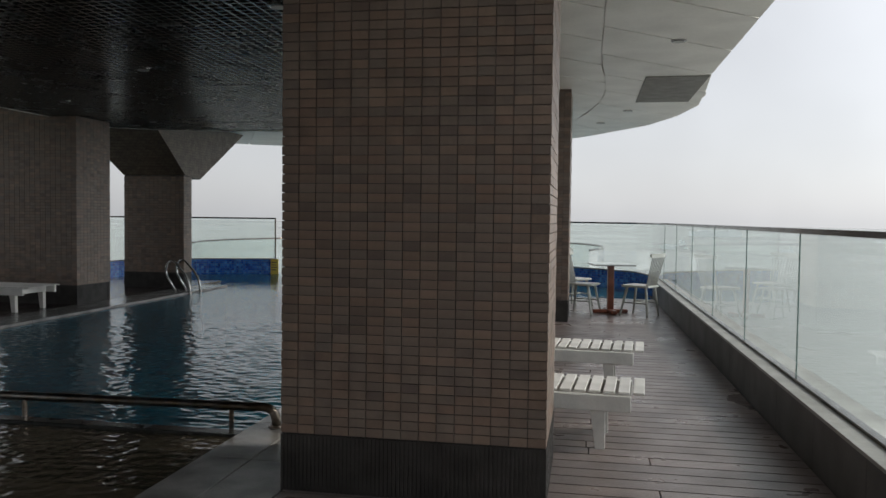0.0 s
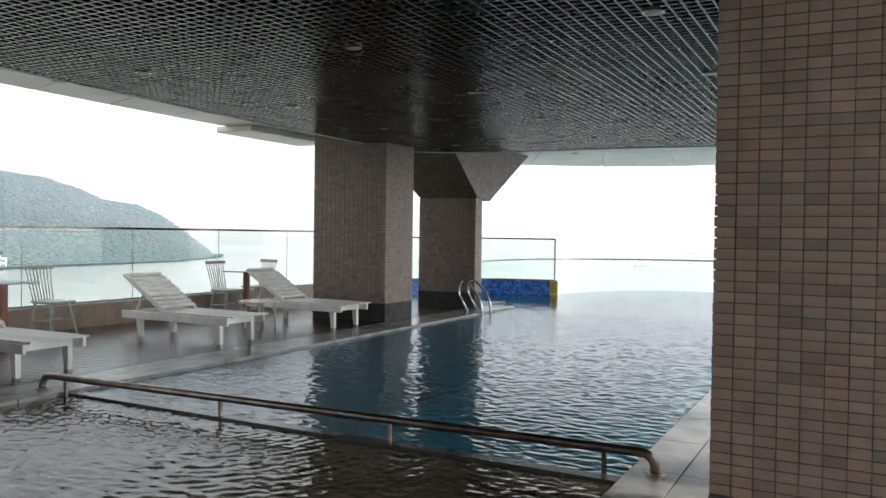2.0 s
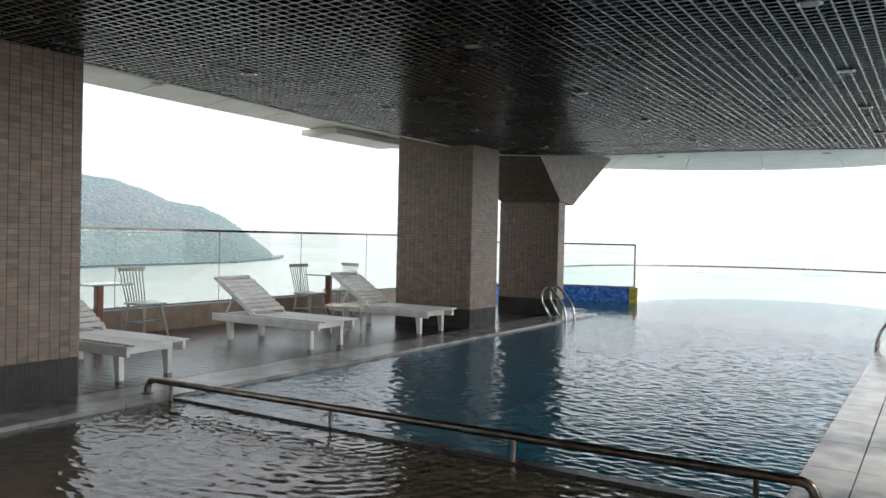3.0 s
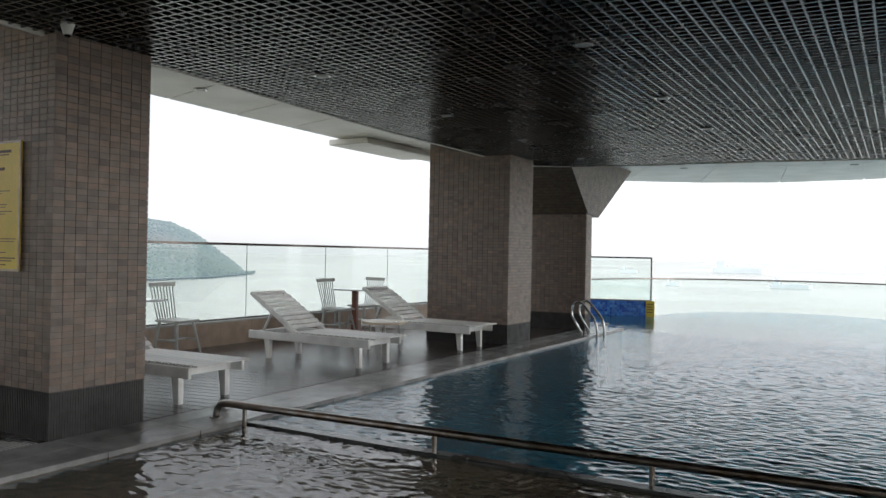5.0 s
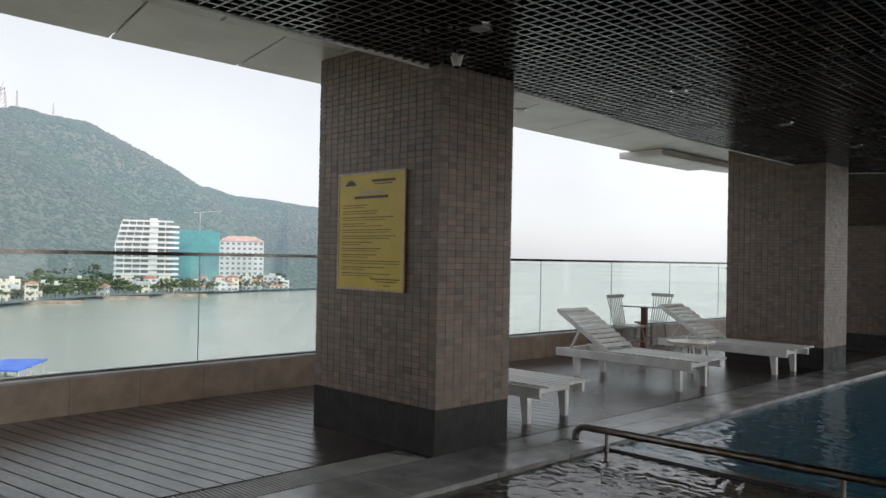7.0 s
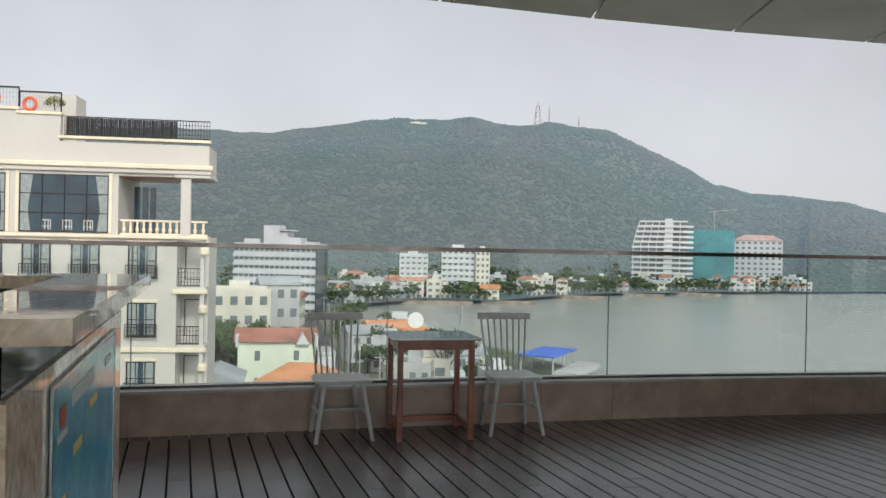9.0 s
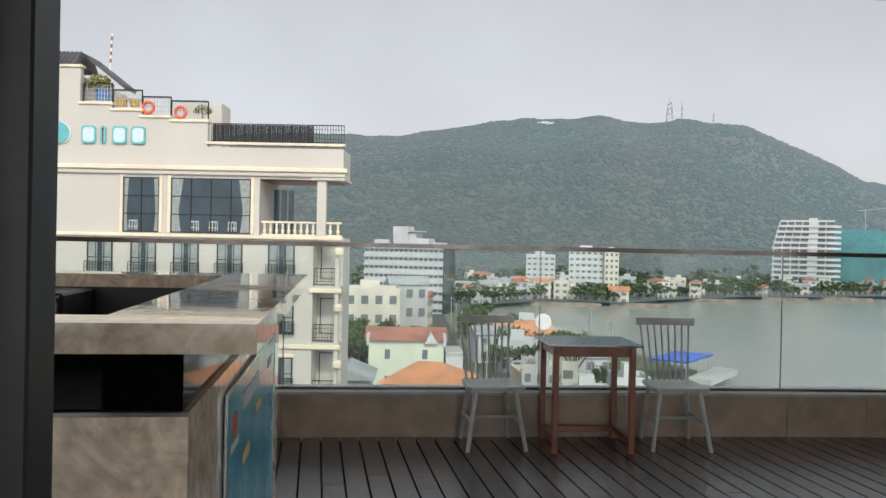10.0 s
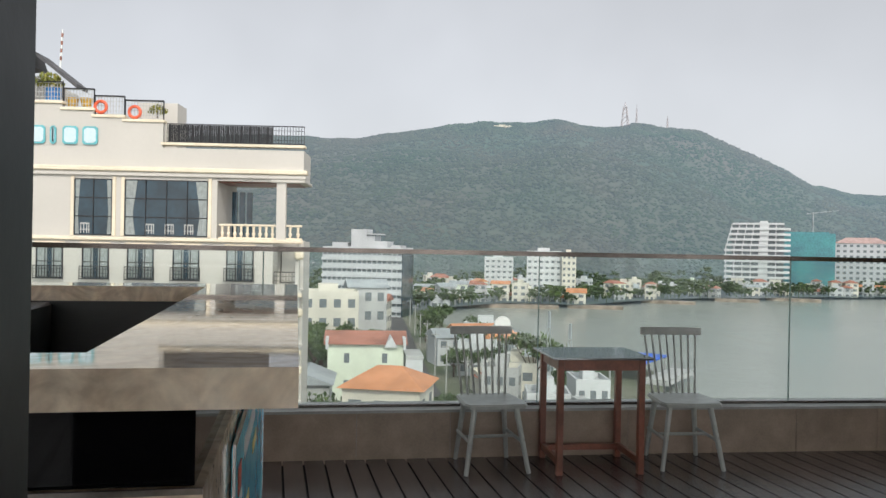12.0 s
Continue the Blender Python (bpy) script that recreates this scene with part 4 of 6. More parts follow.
# pipe rail on the pool divider
pipe = thing("pool_pipe_rail", pose(0, 0, 0), "low weathered steel pipe rail along the divider between the pools", "railing")
part("handrail", tube(bmesh.new(), bend([(-7.0, 4.80, -0.01), (-7.0, 4.81, 0.125), (-1.70, 5.06, 0.125), (-1.69, 5.06, -0.01)], 0.09), 0.03, 12), M_oldsteel, pipe, smooth=True)
for px, py in ((-6.72, 4.83), (-5.0, 4.90), (-3.5, 4.97), (-2.0, 5.04)):
    part("post", rod(bmesh.new(), (px, py, -0.04), (px, py, 0.12), 0.017, 0.017, 10), M_oldsteel, pipe)
for px, py in ((-7.0, 4.8), (-1.69, 5.06)):
    part("flange", rod(bmesh.new(), (px, py, 0.0), (px, py, 0.012), 0.055, 0.05, 16), M_oldsteel, pipe)


def pool_ladder(name, m, label):
    """Two bent tubes from the coping into the water; the water lies towards +x."""
    t = thing(name, m, label, "pool ladder")
    for s in (-0.19, 0.19):
        part("rail", tube(bmesh.new(), bend([(-0.2, s, 0), (-0.44, s, 0.38), (-0.28, s, 0.62), (0.07, s, 0.22), (0.13, s, -0.9)], 0.17, 8), 0.021, 10), M_steel, t, smooth=True)
    for z in (-0.25, -0.5, -0.75):
        part("rung", rod(bmesh.new(), (0.13, -0.19, z), (0.13, 0.19, z), 0.02, 0.02, 8), M_steel, t)
    return t


pool_ladder("pool_ladder", pose(-6.84, 13.56, 0), "bright bent steel pool ladder on the granite coping")
copy_thing(bpy.data.objects["pool_ladder"], pose(-1.8, 13.1, 0, 0, 0, 180))

# yellow rules board on the column
board = thing("notice_board", pose(-8.12, 3.552, 1.655), "yellow pool rules board with small print on the tiled column", "sign")
part("panel", boxm(-0.415, 0.415, -0.008, 0.008, -0.472, 0.472, 0.003), M_yellow, board)
bm = bmesh.new()
for a in (-1, 1):
    box(bm, a * 0.412 - 0.008, a * 0.412 + 0.008, -0.013, -0.006, -0.475, 0.475)
    box(bm, -0.404, 0.404, -0.013, -0.006, a * 0.467 - 0.008, a * 0.467 + 0.008)
part("frame", bm, M_paletop, board)
def pline(x0, x1, z, h, ma=M_ink):
    part("printed_line", boxm(x0, x1, -0.0105, -0.0085, z - h / 2, z + h / 2), ma, board)
pline(0.02, 0.30, 0.40, 0.02)
pline(0.05, 0.27, 0.375, 0.008)
pline(-0.13, 0.16, 0.31, 0.022, M_paletop)
pline(-0.2, 0.22, 0.272, 0.022)
bm = bmesh.new()
vs = [bm.verts.new((x, -0.0095, z)) for x, z in ((-0.33, 0.37), (-0.18, 0.37), (-0.21, 0.40), (-0.24, 0.415), (-0.29, 0.41))]
bm.faces.new(vs[::-1])
part("emblem", bm, M_darkpost, board, "small dark green emblem")
z = 0.21
for i, (w1, w2) in enumerate(((0.33, 0.28), (0.45, 0.44), (0.65, 0.55), (0.3, 0.52), (0.62, 0.6), (0.68, 0.6), (0.4, 0.25), (0.5, 0.45), (0.45, 0.34), (0.74, 0.72), (0.55, 0.3), (0.62, 0.4))):
    pline(-0.36, -0.36 + w1, z, 0.006)
    pline(-0.36, -0.36 + w2, z - 0.019, 0.005)
    z -= 0.05
pline(0.02, 0.37, -0.38, 0.009)
pline(0.08, 0.33, -0.40, 0.007)
pline(0.18, 0.26, -0.43, 0.007)

# small camera under the ceiling at the column's corner
cctv = thing("security_camera", pose(-7.13, 3.5, CZ + 0.02), "small white dome security camera under the ceiling", "security camera")
part("housing", rod(bmesh.new(), (0, 0, -0.085), (0, 0, 0.0), 0.026, 0.05, 16), M_white, cctv)
part("lens", rod(bmesh.new(), (0, 0, -0.097), (0, 0, -0.085), 0.018, 0.025, 12), M_blackglass, cctv)

# ---- bar counter ----
BAR = Matrix.Translation((-5.92, -1.62, 0)) @ Matrix.Rotation(math.atan2(-0.1445, -0.9895), 4, 'Z')
# in the bar's own frame +x leads away along the side, +y towards the camera's left
bar = thing("bar_counter", BAR, "beige marble bar counter with black glass band and blue poster", "bar counter")
ZT = 1.27
bm = bmesh.new()
slab([(0, 0), (2.75, 0), (2.75, 2.6), (2.43, 2.6), (2.43, 0.41), (0.19, 0.37), (0.19, 2.6), (0, 2.6)], ZT - 0.067, ZT, bm)
part("countertop", bm, M_marble, bar, "polished beige marble top")
part("front_panel", boxm(0.035, 0.16, 0.15, 2.6, 0, 1.068), M_marble, bar)
part("side_panel", boxm(0.161, 2.7, 0.15, 0.30, 0, 1.068), M_marble, bar)
part("black_band", boxm(0.05, 0.15, 0.165, 2.6, 1.069, ZT - 0.068), M_blackglass, bar)
part("black_band_side", boxm(0.151, 2.68, 0.165, 0.29, 1.069, ZT - 0.068), M_blackglass, bar)
part("edge_strip", boxm(0.028, 0.034, 0.15, 2.6, 1.06, 1.07), M_oldsteel, bar)
part("back_panel", boxm(2.46, 2.69, 0.31, 2.6, 0, ZT - 0.068), M_darkpost, bar)
poster = thing("wall_poster", BAR @ pose(0, 0.146, 0), "blue underwater-themed price poster fixed to the bar's side", "poster")
part("sheet", boxm(0.58, 2.3, -0.006, 0, 0.08, 1.0, 0.001), M_postcap, poster)
bm = bmesh.new()
for a, b, c, d in ((0.575, 0.59, 0.075, 1.005), (2.29, 2.305, 0.075, 1.005), (0.59, 2.29, 0.075, 0.088), (0.59, 2.29, 0.992, 1.005)):
    box(bm, a, b, -0.010, -0.003, c, d)
part("frame", bm, M_steel, poster)
for a, b, c, d, ma in ((0.95, 1.5, 0.87, 0.93, M_pale), (0.68, 0.84, 0.56, 0.6, M_yellowprint), (1.0, 1.2, 0.68, 0.72, M_yellowprint), (1.4, 1.62, 0.77, 0.81, M_yellowprint), (1.9, 2.1, 0.87, 0.91, M_pale), (0.72, 0.82, 0.84, 0.91, M_redprint), (0.68, 0.86, 0.80, 0.825, M_pale)):
    part("printed_mark", boxm(a, b, -0.0085, -0.0065, c, d), ma, poster)
for k in range(7):
    part("printed_line", boxm(0.66, 0.76 + 0.03 * (k % 3), -0.0085, -0.0065, 0.47 - k * 0.05, 0.482 - k * 0.05), M_pale, poster)
fridge = thing("drinks_fridge", BAR @ pose(1.95, 1.35, 0), "steel-framed glass door drinks fridge behind the bar", "fridge")
part("cabinet", boxm(0.0, 0.45, -0.3, 0.9, 0, 1.2, 0.012), M_darkpost, fridge)
bm = bmesh.new()
box(bm, -0.03, 0.0, -0.29, -0.22, 0.05, 1.19, 0.006)
box(bm, -0.03, 0.0, 0.83, 0.89, 0.05, 1.19, 0.006)
box(bm, -0.03, 0.0, -0.219, 0.829, 1.12, 1.19, 0.006)
box(bm, -0.03, 0.0, -0.219, 0.829, 0.05, 0.12, 0.006)
part("door_frame", bm, M_steel, fridge)
part("door_glass", boxm(-0.02, -0.012, -0.219, 0.829, 0.12, 1.12), M_blackglass, fridge)
post = thing("dark_post", BAR @ pose(-0.595, 0.222, 0), "dark grey metal post in front of the bar", "post", kind="structure")
part("shaft", boxm(-0.10, 0.0, 0.0, 0.30, 0, SZ, 0.004), M_darkpost, post)
part("fin", boxm(-0.16, -0.10, 0.06, 0.30, 0, SZ, 0.003), M_darkpost, post)
part("hinge", rod(bmesh.new(), (-0.02, -0.012, 1.95), (-0.02, -0.012, 2.0), 0.012, 0.012, 8), M_steel, post)
cl = thing("stone_clad_pier", pose(-8.0, -3.71, 0, 0, 0, 8), "pier clad in large beige stone panels behind the bar", "pier", kind="structure")
for k in range(5):
    part("panel", boxm(-0.9, 0.0, -1.2, 0.0, 0.002 + k * 0.64, 0.636 + k * 0.64, 0.003), M_marblewall, cl)

# ---- distance: sea, shore, hill ----
SEA = -26.0
M_sea = mat("hazy_green_sea", (0.31, 0.33, 0.30), 0.22, 0, 0.08, 0.004, 0.35, 0.0, coords="World")
nt = M_sea.node_tree
sb = nt.nodes.new("ShaderNodeBump")
sb.inputs["Strength"].default_value, sb.inputs["Distance"].default_value = 0.35, 0.5
sn = nt.nodes.new("ShaderNodeTexNoise")
sn.inputs["Scale"].default_value, sn.inputs["Detail"].default_value = 0.35, 3
sg = nt.nodes.new("ShaderNodeNewGeometry")
nt.links.new(sg.outputs["Position"], sn.inputs["Vector"])
nt.links.new(sn.outputs[0], sb.inputs["Height"])
nt.links.new(sb.outputs[0], nt.nodes["Principled BSDF"].inputs["Normal"])
bm = bmesh.new()
c0 = bm.verts.new((0, 0, SEA))
ring = [bm.verts.new((4800 * math.cos(2 * math.pi * i / 64), 4800 * math.sin(2 * math.pi * i / 64), SEA)) for i in range(64)]
for i in range(64):
    bm.faces.new((c0, ring[i], ring[(i + 1) % 64]))
tagged(part("water_sea", bm, M_sea), "calm hazy grey-green sea reaching the horizon", "sea", kind="structure")

M_land = mat("town_ground", (0.16, 0.16, 0.12), 0.9, 0, 0.3, 0.04, 0.6, 0.0, second=(0.06, 0.09, 0.04), coords="World")
M_road = mat("asphalt", (0.075, 0.075, 0.075), 0.85, 0, 0.15, 0.2, 3, 0.0, coords="World")
M_foliage = mat("dark_foliage", (0.07, 0.115, 0.045), 0.75, 0, 0.3, 0.5, 6, 0.0, random_by=("island", [(0.6, 0.65, 0.6), (1, 1, 1), (1.5, 1.35, 1.0), (0.8, 0.85, 0.8)]))
M_trunk = mat("tree_bark", (0.09, 0.065, 0.045), 0.9, 0, 0.25, 2, 20, 0.2)
M_hill = mat("wooded_hillside", (0.026, 0.046, 0.020), 0.95, 0, 0.2, 0.007, 0.06, 0.0, second=(0.066, 0.060, 0.038), coords="World")
M_hillwood = mat("hillside_woods", (0.021, 0.043, 0.014), 0.95, 0, 0.25, 0.006, 0.05, 0.0, second=(0.060, 0.054, 0.031), random_by=("island", [(0.93, 0.94, 0.93), (1, 1, 1), (1.09, 1.08, 1.0), (0.97, 0.98, 0.97)]), coords="World")
M_cape, M_capewood = M_hill.copy(), M_hillwood.copy()
M_cape.name, M_capewood.name = "distant_cape", "distant_cape_woods"
# haze over the far hills, a backdrop, painted as emission growing with terrace distance
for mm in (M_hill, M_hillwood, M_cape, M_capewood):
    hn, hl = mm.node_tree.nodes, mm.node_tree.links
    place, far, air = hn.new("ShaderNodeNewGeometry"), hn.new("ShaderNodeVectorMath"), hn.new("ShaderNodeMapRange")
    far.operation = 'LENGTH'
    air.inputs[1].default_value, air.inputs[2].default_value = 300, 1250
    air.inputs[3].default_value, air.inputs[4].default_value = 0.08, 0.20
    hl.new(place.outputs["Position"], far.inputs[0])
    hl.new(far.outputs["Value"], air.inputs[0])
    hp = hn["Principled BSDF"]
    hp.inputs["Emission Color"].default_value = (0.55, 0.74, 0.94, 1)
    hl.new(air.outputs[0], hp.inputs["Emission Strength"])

CAMX, CAMY = -4.0, -0.6
SHORE = [(40, 1000), (43, 900), (44.2, 810), (46.5, 720), (50, 665), (53.7, 625), (57, 585), (59, 570), (66.5, 490), (69, 480), (76, 400), (78, 375), (83, 378), (88, 335), (91, 305), (96, 290), (130, 260)]
RIDGE = [(40, -2.0), (43.6, -2.0), (44.2, -1.7), (45.6, -0.65), (47.5, 0.7), (49.1, 1.55), (51.3, 1.95), (53.3, 2.9), (54.4, 3.15), (58, 3.4), (60.5, 3.75), (63, 4.75), (64.6, 5.8), (66.4, 6.5), (68.2, 7.25), (70, 8.2), (74.5, 8.9), (76.5, 8.65), (79.3, 9.1), (83.9, 8.82), (87.9, 8.5), (93.7, 7.8), (98, 7.4), (104, 6.8), (116, 6.2), (130, 5.6)]
RIDGE_D = [(40, 1250), (46, 1150), (52, 1150), (60, 1200), (75, 1050), (90, 980), (130, 950)]


def hill_pt(az, f):
    """A place on the land: f is 0 at the shore, 1 at the ridge, more behind it."""
    s = lerp_table(SHORE, az) + 6
    r = max(lerp_table(RIDGE_D, az), s + 120)
    d = s + (r - s) * f
    top = 1.43 + r * math.tan(radians(lerp_table(RIDGE, az)))
    x, y = CAMX - d * math.sin(radians(az)), CAMY + d * math.cos(radians(az))
    base = SEA + 1.8
    if f <= 1:
        flat = 0.22 if az > 57 else 0.06
        u = max(0, (f - flat) / (1 - flat))
        z = base + (top - base) * (u ** 1.15 * (1.35 - 0.35 * u)) + 2.5 * f
        k = min(1, u * 3) * min(1, (top - base) / 110)
        z += k * (1 - u * 0.6) * 28 * (noise.noise((x * 0.006, y * 0.006, 1.7))) + k * 4 * noise.noise((x * 0.03, y * 0.03, 4.0))
    else:
        z = top - (f - 1) * 260
    return x, y, z


FS = [0, 0.02] + list(np.linspace(0.06, 1.0, 42)) + [1.15, 1.5]
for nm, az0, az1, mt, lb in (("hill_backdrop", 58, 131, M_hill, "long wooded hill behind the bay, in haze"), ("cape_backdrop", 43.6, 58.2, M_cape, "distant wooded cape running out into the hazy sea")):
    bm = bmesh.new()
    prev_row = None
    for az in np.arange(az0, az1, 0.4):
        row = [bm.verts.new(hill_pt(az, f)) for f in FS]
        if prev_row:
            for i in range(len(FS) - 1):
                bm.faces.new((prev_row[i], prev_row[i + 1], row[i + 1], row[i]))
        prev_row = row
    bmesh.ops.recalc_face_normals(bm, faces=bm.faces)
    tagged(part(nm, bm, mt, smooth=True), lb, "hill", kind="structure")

# woods on the hill: many small uneven clumps
def clump(bm, c, r, rng):
    """A lumpy crown of a few faces."""
    vs = []
    for k in range(5):
        a = 2 * math.pi * k / 5 + rng.random()
        q = r * rng.uniform(0.7, 1.15)
        vs.append(bm.verts.new((c[0] + q * math.cos(a), c[1] + q * math.sin(a), c[2] + r * rng.uniform(-0.1, 0.35))))
    t = bm.verts.new((c[0], c[1], c[2] + r * rng.uniform(0.15, 0.36)))
    b = bm.verts.new((c[0], c[1], c[2] - r * 0.9))
    for k in range(5):
        bm.faces.new((vs[k], vs[(k + 1) % 5], t))
        bm.faces.new((vs[(k + 1) % 5], vs[k], b))


rng = random.Random(5)
woods = {True: bmesh.new(), False: bmesh.new()}
for i in range(60000):
    az = rng.uniform(43.5, 112)
    f = rng.uniform(0.14 if az > 57 else 0.03, 1.02) if i % 4 else rng.uniform(0.9, 1.015)
    x, y, z = hill_pt(az, min(f, 1.0))
    clump(woods[az > 58], (x, y, z + 0.5), rng.uniform(1.2, 3.0) if rng.random() < 0.9 else rng.uniform(3.0, 4.6), rng)
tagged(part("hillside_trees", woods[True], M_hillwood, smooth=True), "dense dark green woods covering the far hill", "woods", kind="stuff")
tagged(part("cape_trees", woods[False], M_capewood, smooth=True), "green woods on the distant cape, blue-grey by a painted haze glow", "woods", kind="stuff")

# near land with the coast road
coast = [(-340, 16), (-300, 6), (-262, 12), (-235, 26), (-200, 44), (-172, 52), (-150, 46), (-128, 36), (-95, 34), (-60, 38), (-24, 34), (-24, -130), (-345, -260), (-420, -60)]
tagged(part("ground_town", slab(coast, SEA - 2, SEA + 1.6), M_land), "flat shore land with grass and yards", "ground", kind="structure")
road_pts = [(-95, 6), (-150, -0.5), (-200, -3.5), (-250, -6), (-300, -9), (-345, -18), (-390, -20)]
bm = bmesh.new()
for (x0, y0), (x1, y1) in zip(road_pts, road_pts[1:]):
    slab([(x0, y0 - 4), (x1, y1 - 4), (x1, y1 + 4), (x0, y0 + 4)], SEA + 1.5, SEA + 1.68, bm)
tagged(part("road_coast", bm, M_road), "grey asphalt coast road", "road", kind="structure")

# ---- buildings ----
M_stucco = mat("cream_stucco", (0.52, 0.495, 0.45), 0.7, 0, 0.025, 0.25, 4, 0.01)
M_trimcream = mat("cream_moulding", (0.74, 0.65, 0.50), 0.6, 0, 0.08, 0.5, 5, 0.02)
# paler than M_window: haze and sky reflection put into the base colour
M_farwindow = mat("hazed_far_window_glass", (0.17, 0.195, 0.205), 0.25, 0, 0.2, 0.3, 2, 0.0)
M_window = mat("dark_window_glass", (0.018, 0.045, 0.065), 0.06, 0, 0.3, 0.6, 4, 0.0)
M_curtain = mat("pale_curtain", (0.29, 0.32, 0.31), 0.8, 0, 0.12, 4, 30, 0.0)
M_iron = mat("black_wrought_iron", (0.02, 0.02, 0.022), 0.5, 0.3, 0.1)
M_lattice = mat("pale_lattice", (0.45, 0.45, 0.43), 0.6, 0, 0.1)
M_rooftile = mat("grey_roof_tile", (0.09, 0.09, 0.095), 0.6, 0, 0.2, 0.8, 8, 0.1)
M_teal = mat("teal_sign_face", (0.12, 0.42, 0.46), 0.35, 0, 0.08, 1, 8, 0.0)
M_blue = mat("blue_plastic", (0.02, 0.2, 0.55), 0.4, 0, 0.1)
M_orange = mat("orange_ring", (0.7, 0.12, 0.05), 0.5, 0, 0.1)
M_ochre = mat("ochre_pot", (0.65, 0.38, 0.03), 0.5, 0, 0.1)
M_whitewall = mat("white_wall_coat", (0.52, 0.54, 0.54), 0.75, 0, 0.08, 0.12, 2, 0.0, coords="World")
M_creamwall = mat("pale_yellow_wall_coat", (0.60, 0.575, 0.49), 0.75, 0, 0.1, 0.15, 2, 0.0, coords="World")
M_greenwall = mat("pale_green_wall_coat", (0.62, 0.68, 0.55), 0.75, 0, 0.08, 0.2, 2, 0.0, coords="World")
# white wall greyed for distance: the haze is in its base colour
M_hazewall = mat("hazed_white_wall_coat", (0.47, 0.49, 0.50), 0.75, 0, 0.08, 0.12, 2, 0.0, coords="World")
M_greywall = mat("grey_wall_coat", (0.42, 0.43, 0.42), 0.8, 0, 0.12, 0.15, 2, 0.0, coords="World")
M_redroof = mat("red_tile_roof", (0.37, 0.16, 0.11), 0.7, 0, 0.2, 0.3, 3, 0.05, coords="World")
# red tile copy with distance haze mixed into the colour
M_hazeroof = mat("hazed_red_roof", (0.46, 0.33, 0.30), 0.7, 0, 0.15, 0.3, 3, 0.0, coords="World")
M_orangeroof = mat("orange_tile_roof", (0.56, 0.25, 0.12), 0.65, 0, 0.12, 0.3, 3, 0.05, coords="World")
M_greyroof = mat("grey_metal_roof", (0.33, 0.36, 0.37), 0.5, 0, 0.15, 0.2, 3, 0.0, coords="World")
M_netting = mat("green_scaffold_net", (0.07, 0.24, 0.25), 0.8, 0, 0.35, 0.06, 1.0, 0.0, second=(0.08, 0.18, 0.22), coords="World")
M_bluetarp = mat("blue_tarpaulin", (0.02, 0.12, 0.60), 0.5, 0, 0.15, 0.3, 2, 0.0)


def balustrade(parent, y0, y1, x, z0, h=0.85):
    part("balustrade_rail", boxm(x - 0.12, x + 0.12, y0, y1, z0 + h - 0.12, z0 + h, 0.02), M_trimcream, parent)
    part("balustrade_base", boxm(x - 0.12, x + 0.12, y0, y1, z0, z0 + 0.1), M_trimcream, parent)
    n = max(2, int((y1 - y0) / 0.32))
    me = None
    for i in range(n):
        y = y0 + (i + 0.5) * (y1 - y0) / n
        if me is None:
            bm = bmesh.new()
            for a, b, r, s in ((0.1, 0.3, 0.05, 0.11), (0.3, 0.42, 0.11, 0.06), (0.42, h - 0.12, 0.06, 0.08)):
                rod(bm, (0, 0, a), (0, 0, b), r, s, 8)
            o = part("baluster", bm, M_trimcream, parent)
            me = o.data
            o.matrix_basis = pose(x, y, z0)
        else:
            share("baluster", me, parent, pose(x, y, z0))


def lattice_rail(parent, y0, y1, x, z0, h, material, name="railing"):
    bm = bmesh.new()
    box(bm, x - 0.03, x + 0.03, y0, y1, z0 + h - 0.05, z0 + h)
    box(bm, x - 0.03, x + 0.03, y0, y1, z0 + 0.05, z0 + 0.1)
    n = int((y1 - y0) / 0.16)
    for i in range(n + 1):
        y = y0 + i * (y1 - y0) / n
        box(bm, x - 0.015, x + 0.015, y - 0.014, y + 0.014, z0, z0 + h)
    for k in range(1, 4):
        z = z0 + h * k / 4
        box(bm, x - 0.012, x + 0.012, y0, y1, z - 0.012, z + 0.012)
    return part(name, bm, material, parent)


FX = -50.0
hotel = thing("hotel_building", pose(0, 0, 0), "cream stuccoed hotel with stepped parapet, cornices and dark windows", "hotel")
# body as blocks around the loggia and the corner balconies
part("wall", boxm(FX - 5, FX, -27.5, -12.6, 1.75, 6.85), M_stucco, hotel)
part("wall", boxm(FX - 3, FX, -12.6, -7.75, 5.05, 6.85), M_stucco, hotel)
part("wall", boxm(FX - 5, FX - 3.001, -12.6, -10.2, 5.05, 6.85), M_stucco, hotel)
part("wall", boxm(FX - 16, FX, -27.5, -9.4, -25, 1.75), M_stucco, hotel)
part("wall", boxm(FX - 2.4, FX - 1.7, -9.4, -7.9, -25, 1.75), M_stucco, hotel)
part("wall", boxm(FX - 0.35, FX, -9.25, -8.72, 1.75, 5.05), M_stucco, hotel)
part("wall", boxm(FX - 0.35, FX, -8.12, -7.9, -25, 1.75), M_stucco, hotel)
steps = [(-27.5, -23.2, 11.35), (-23.2, -21.35, 9.2), (-21.35, -19.6, 8.85), (-19.6, -17.9, 8.48), (-17.9, -15.7, 8.27), (-15.7, -7.75, 7.0)]
for y0, y1, zt in steps[:5]:
    part("parapet", boxm(FX - 0.4, FX - 0.002, y0, y1, 6.851, zt), M_stucco, hotel)
part("roof_house", boxm(FX - 9, FX - 0.401, -27.5, -24.2, 6.851, 11.3), M_stucco, hotel)
for y0, y1, zt in steps:
    part("coping", boxm(FX - 0.5, FX + 0.1, y0 - 0.08, y1 + 0.08, zt, zt + 0.16, 0.02), M_trimcream, hotel)
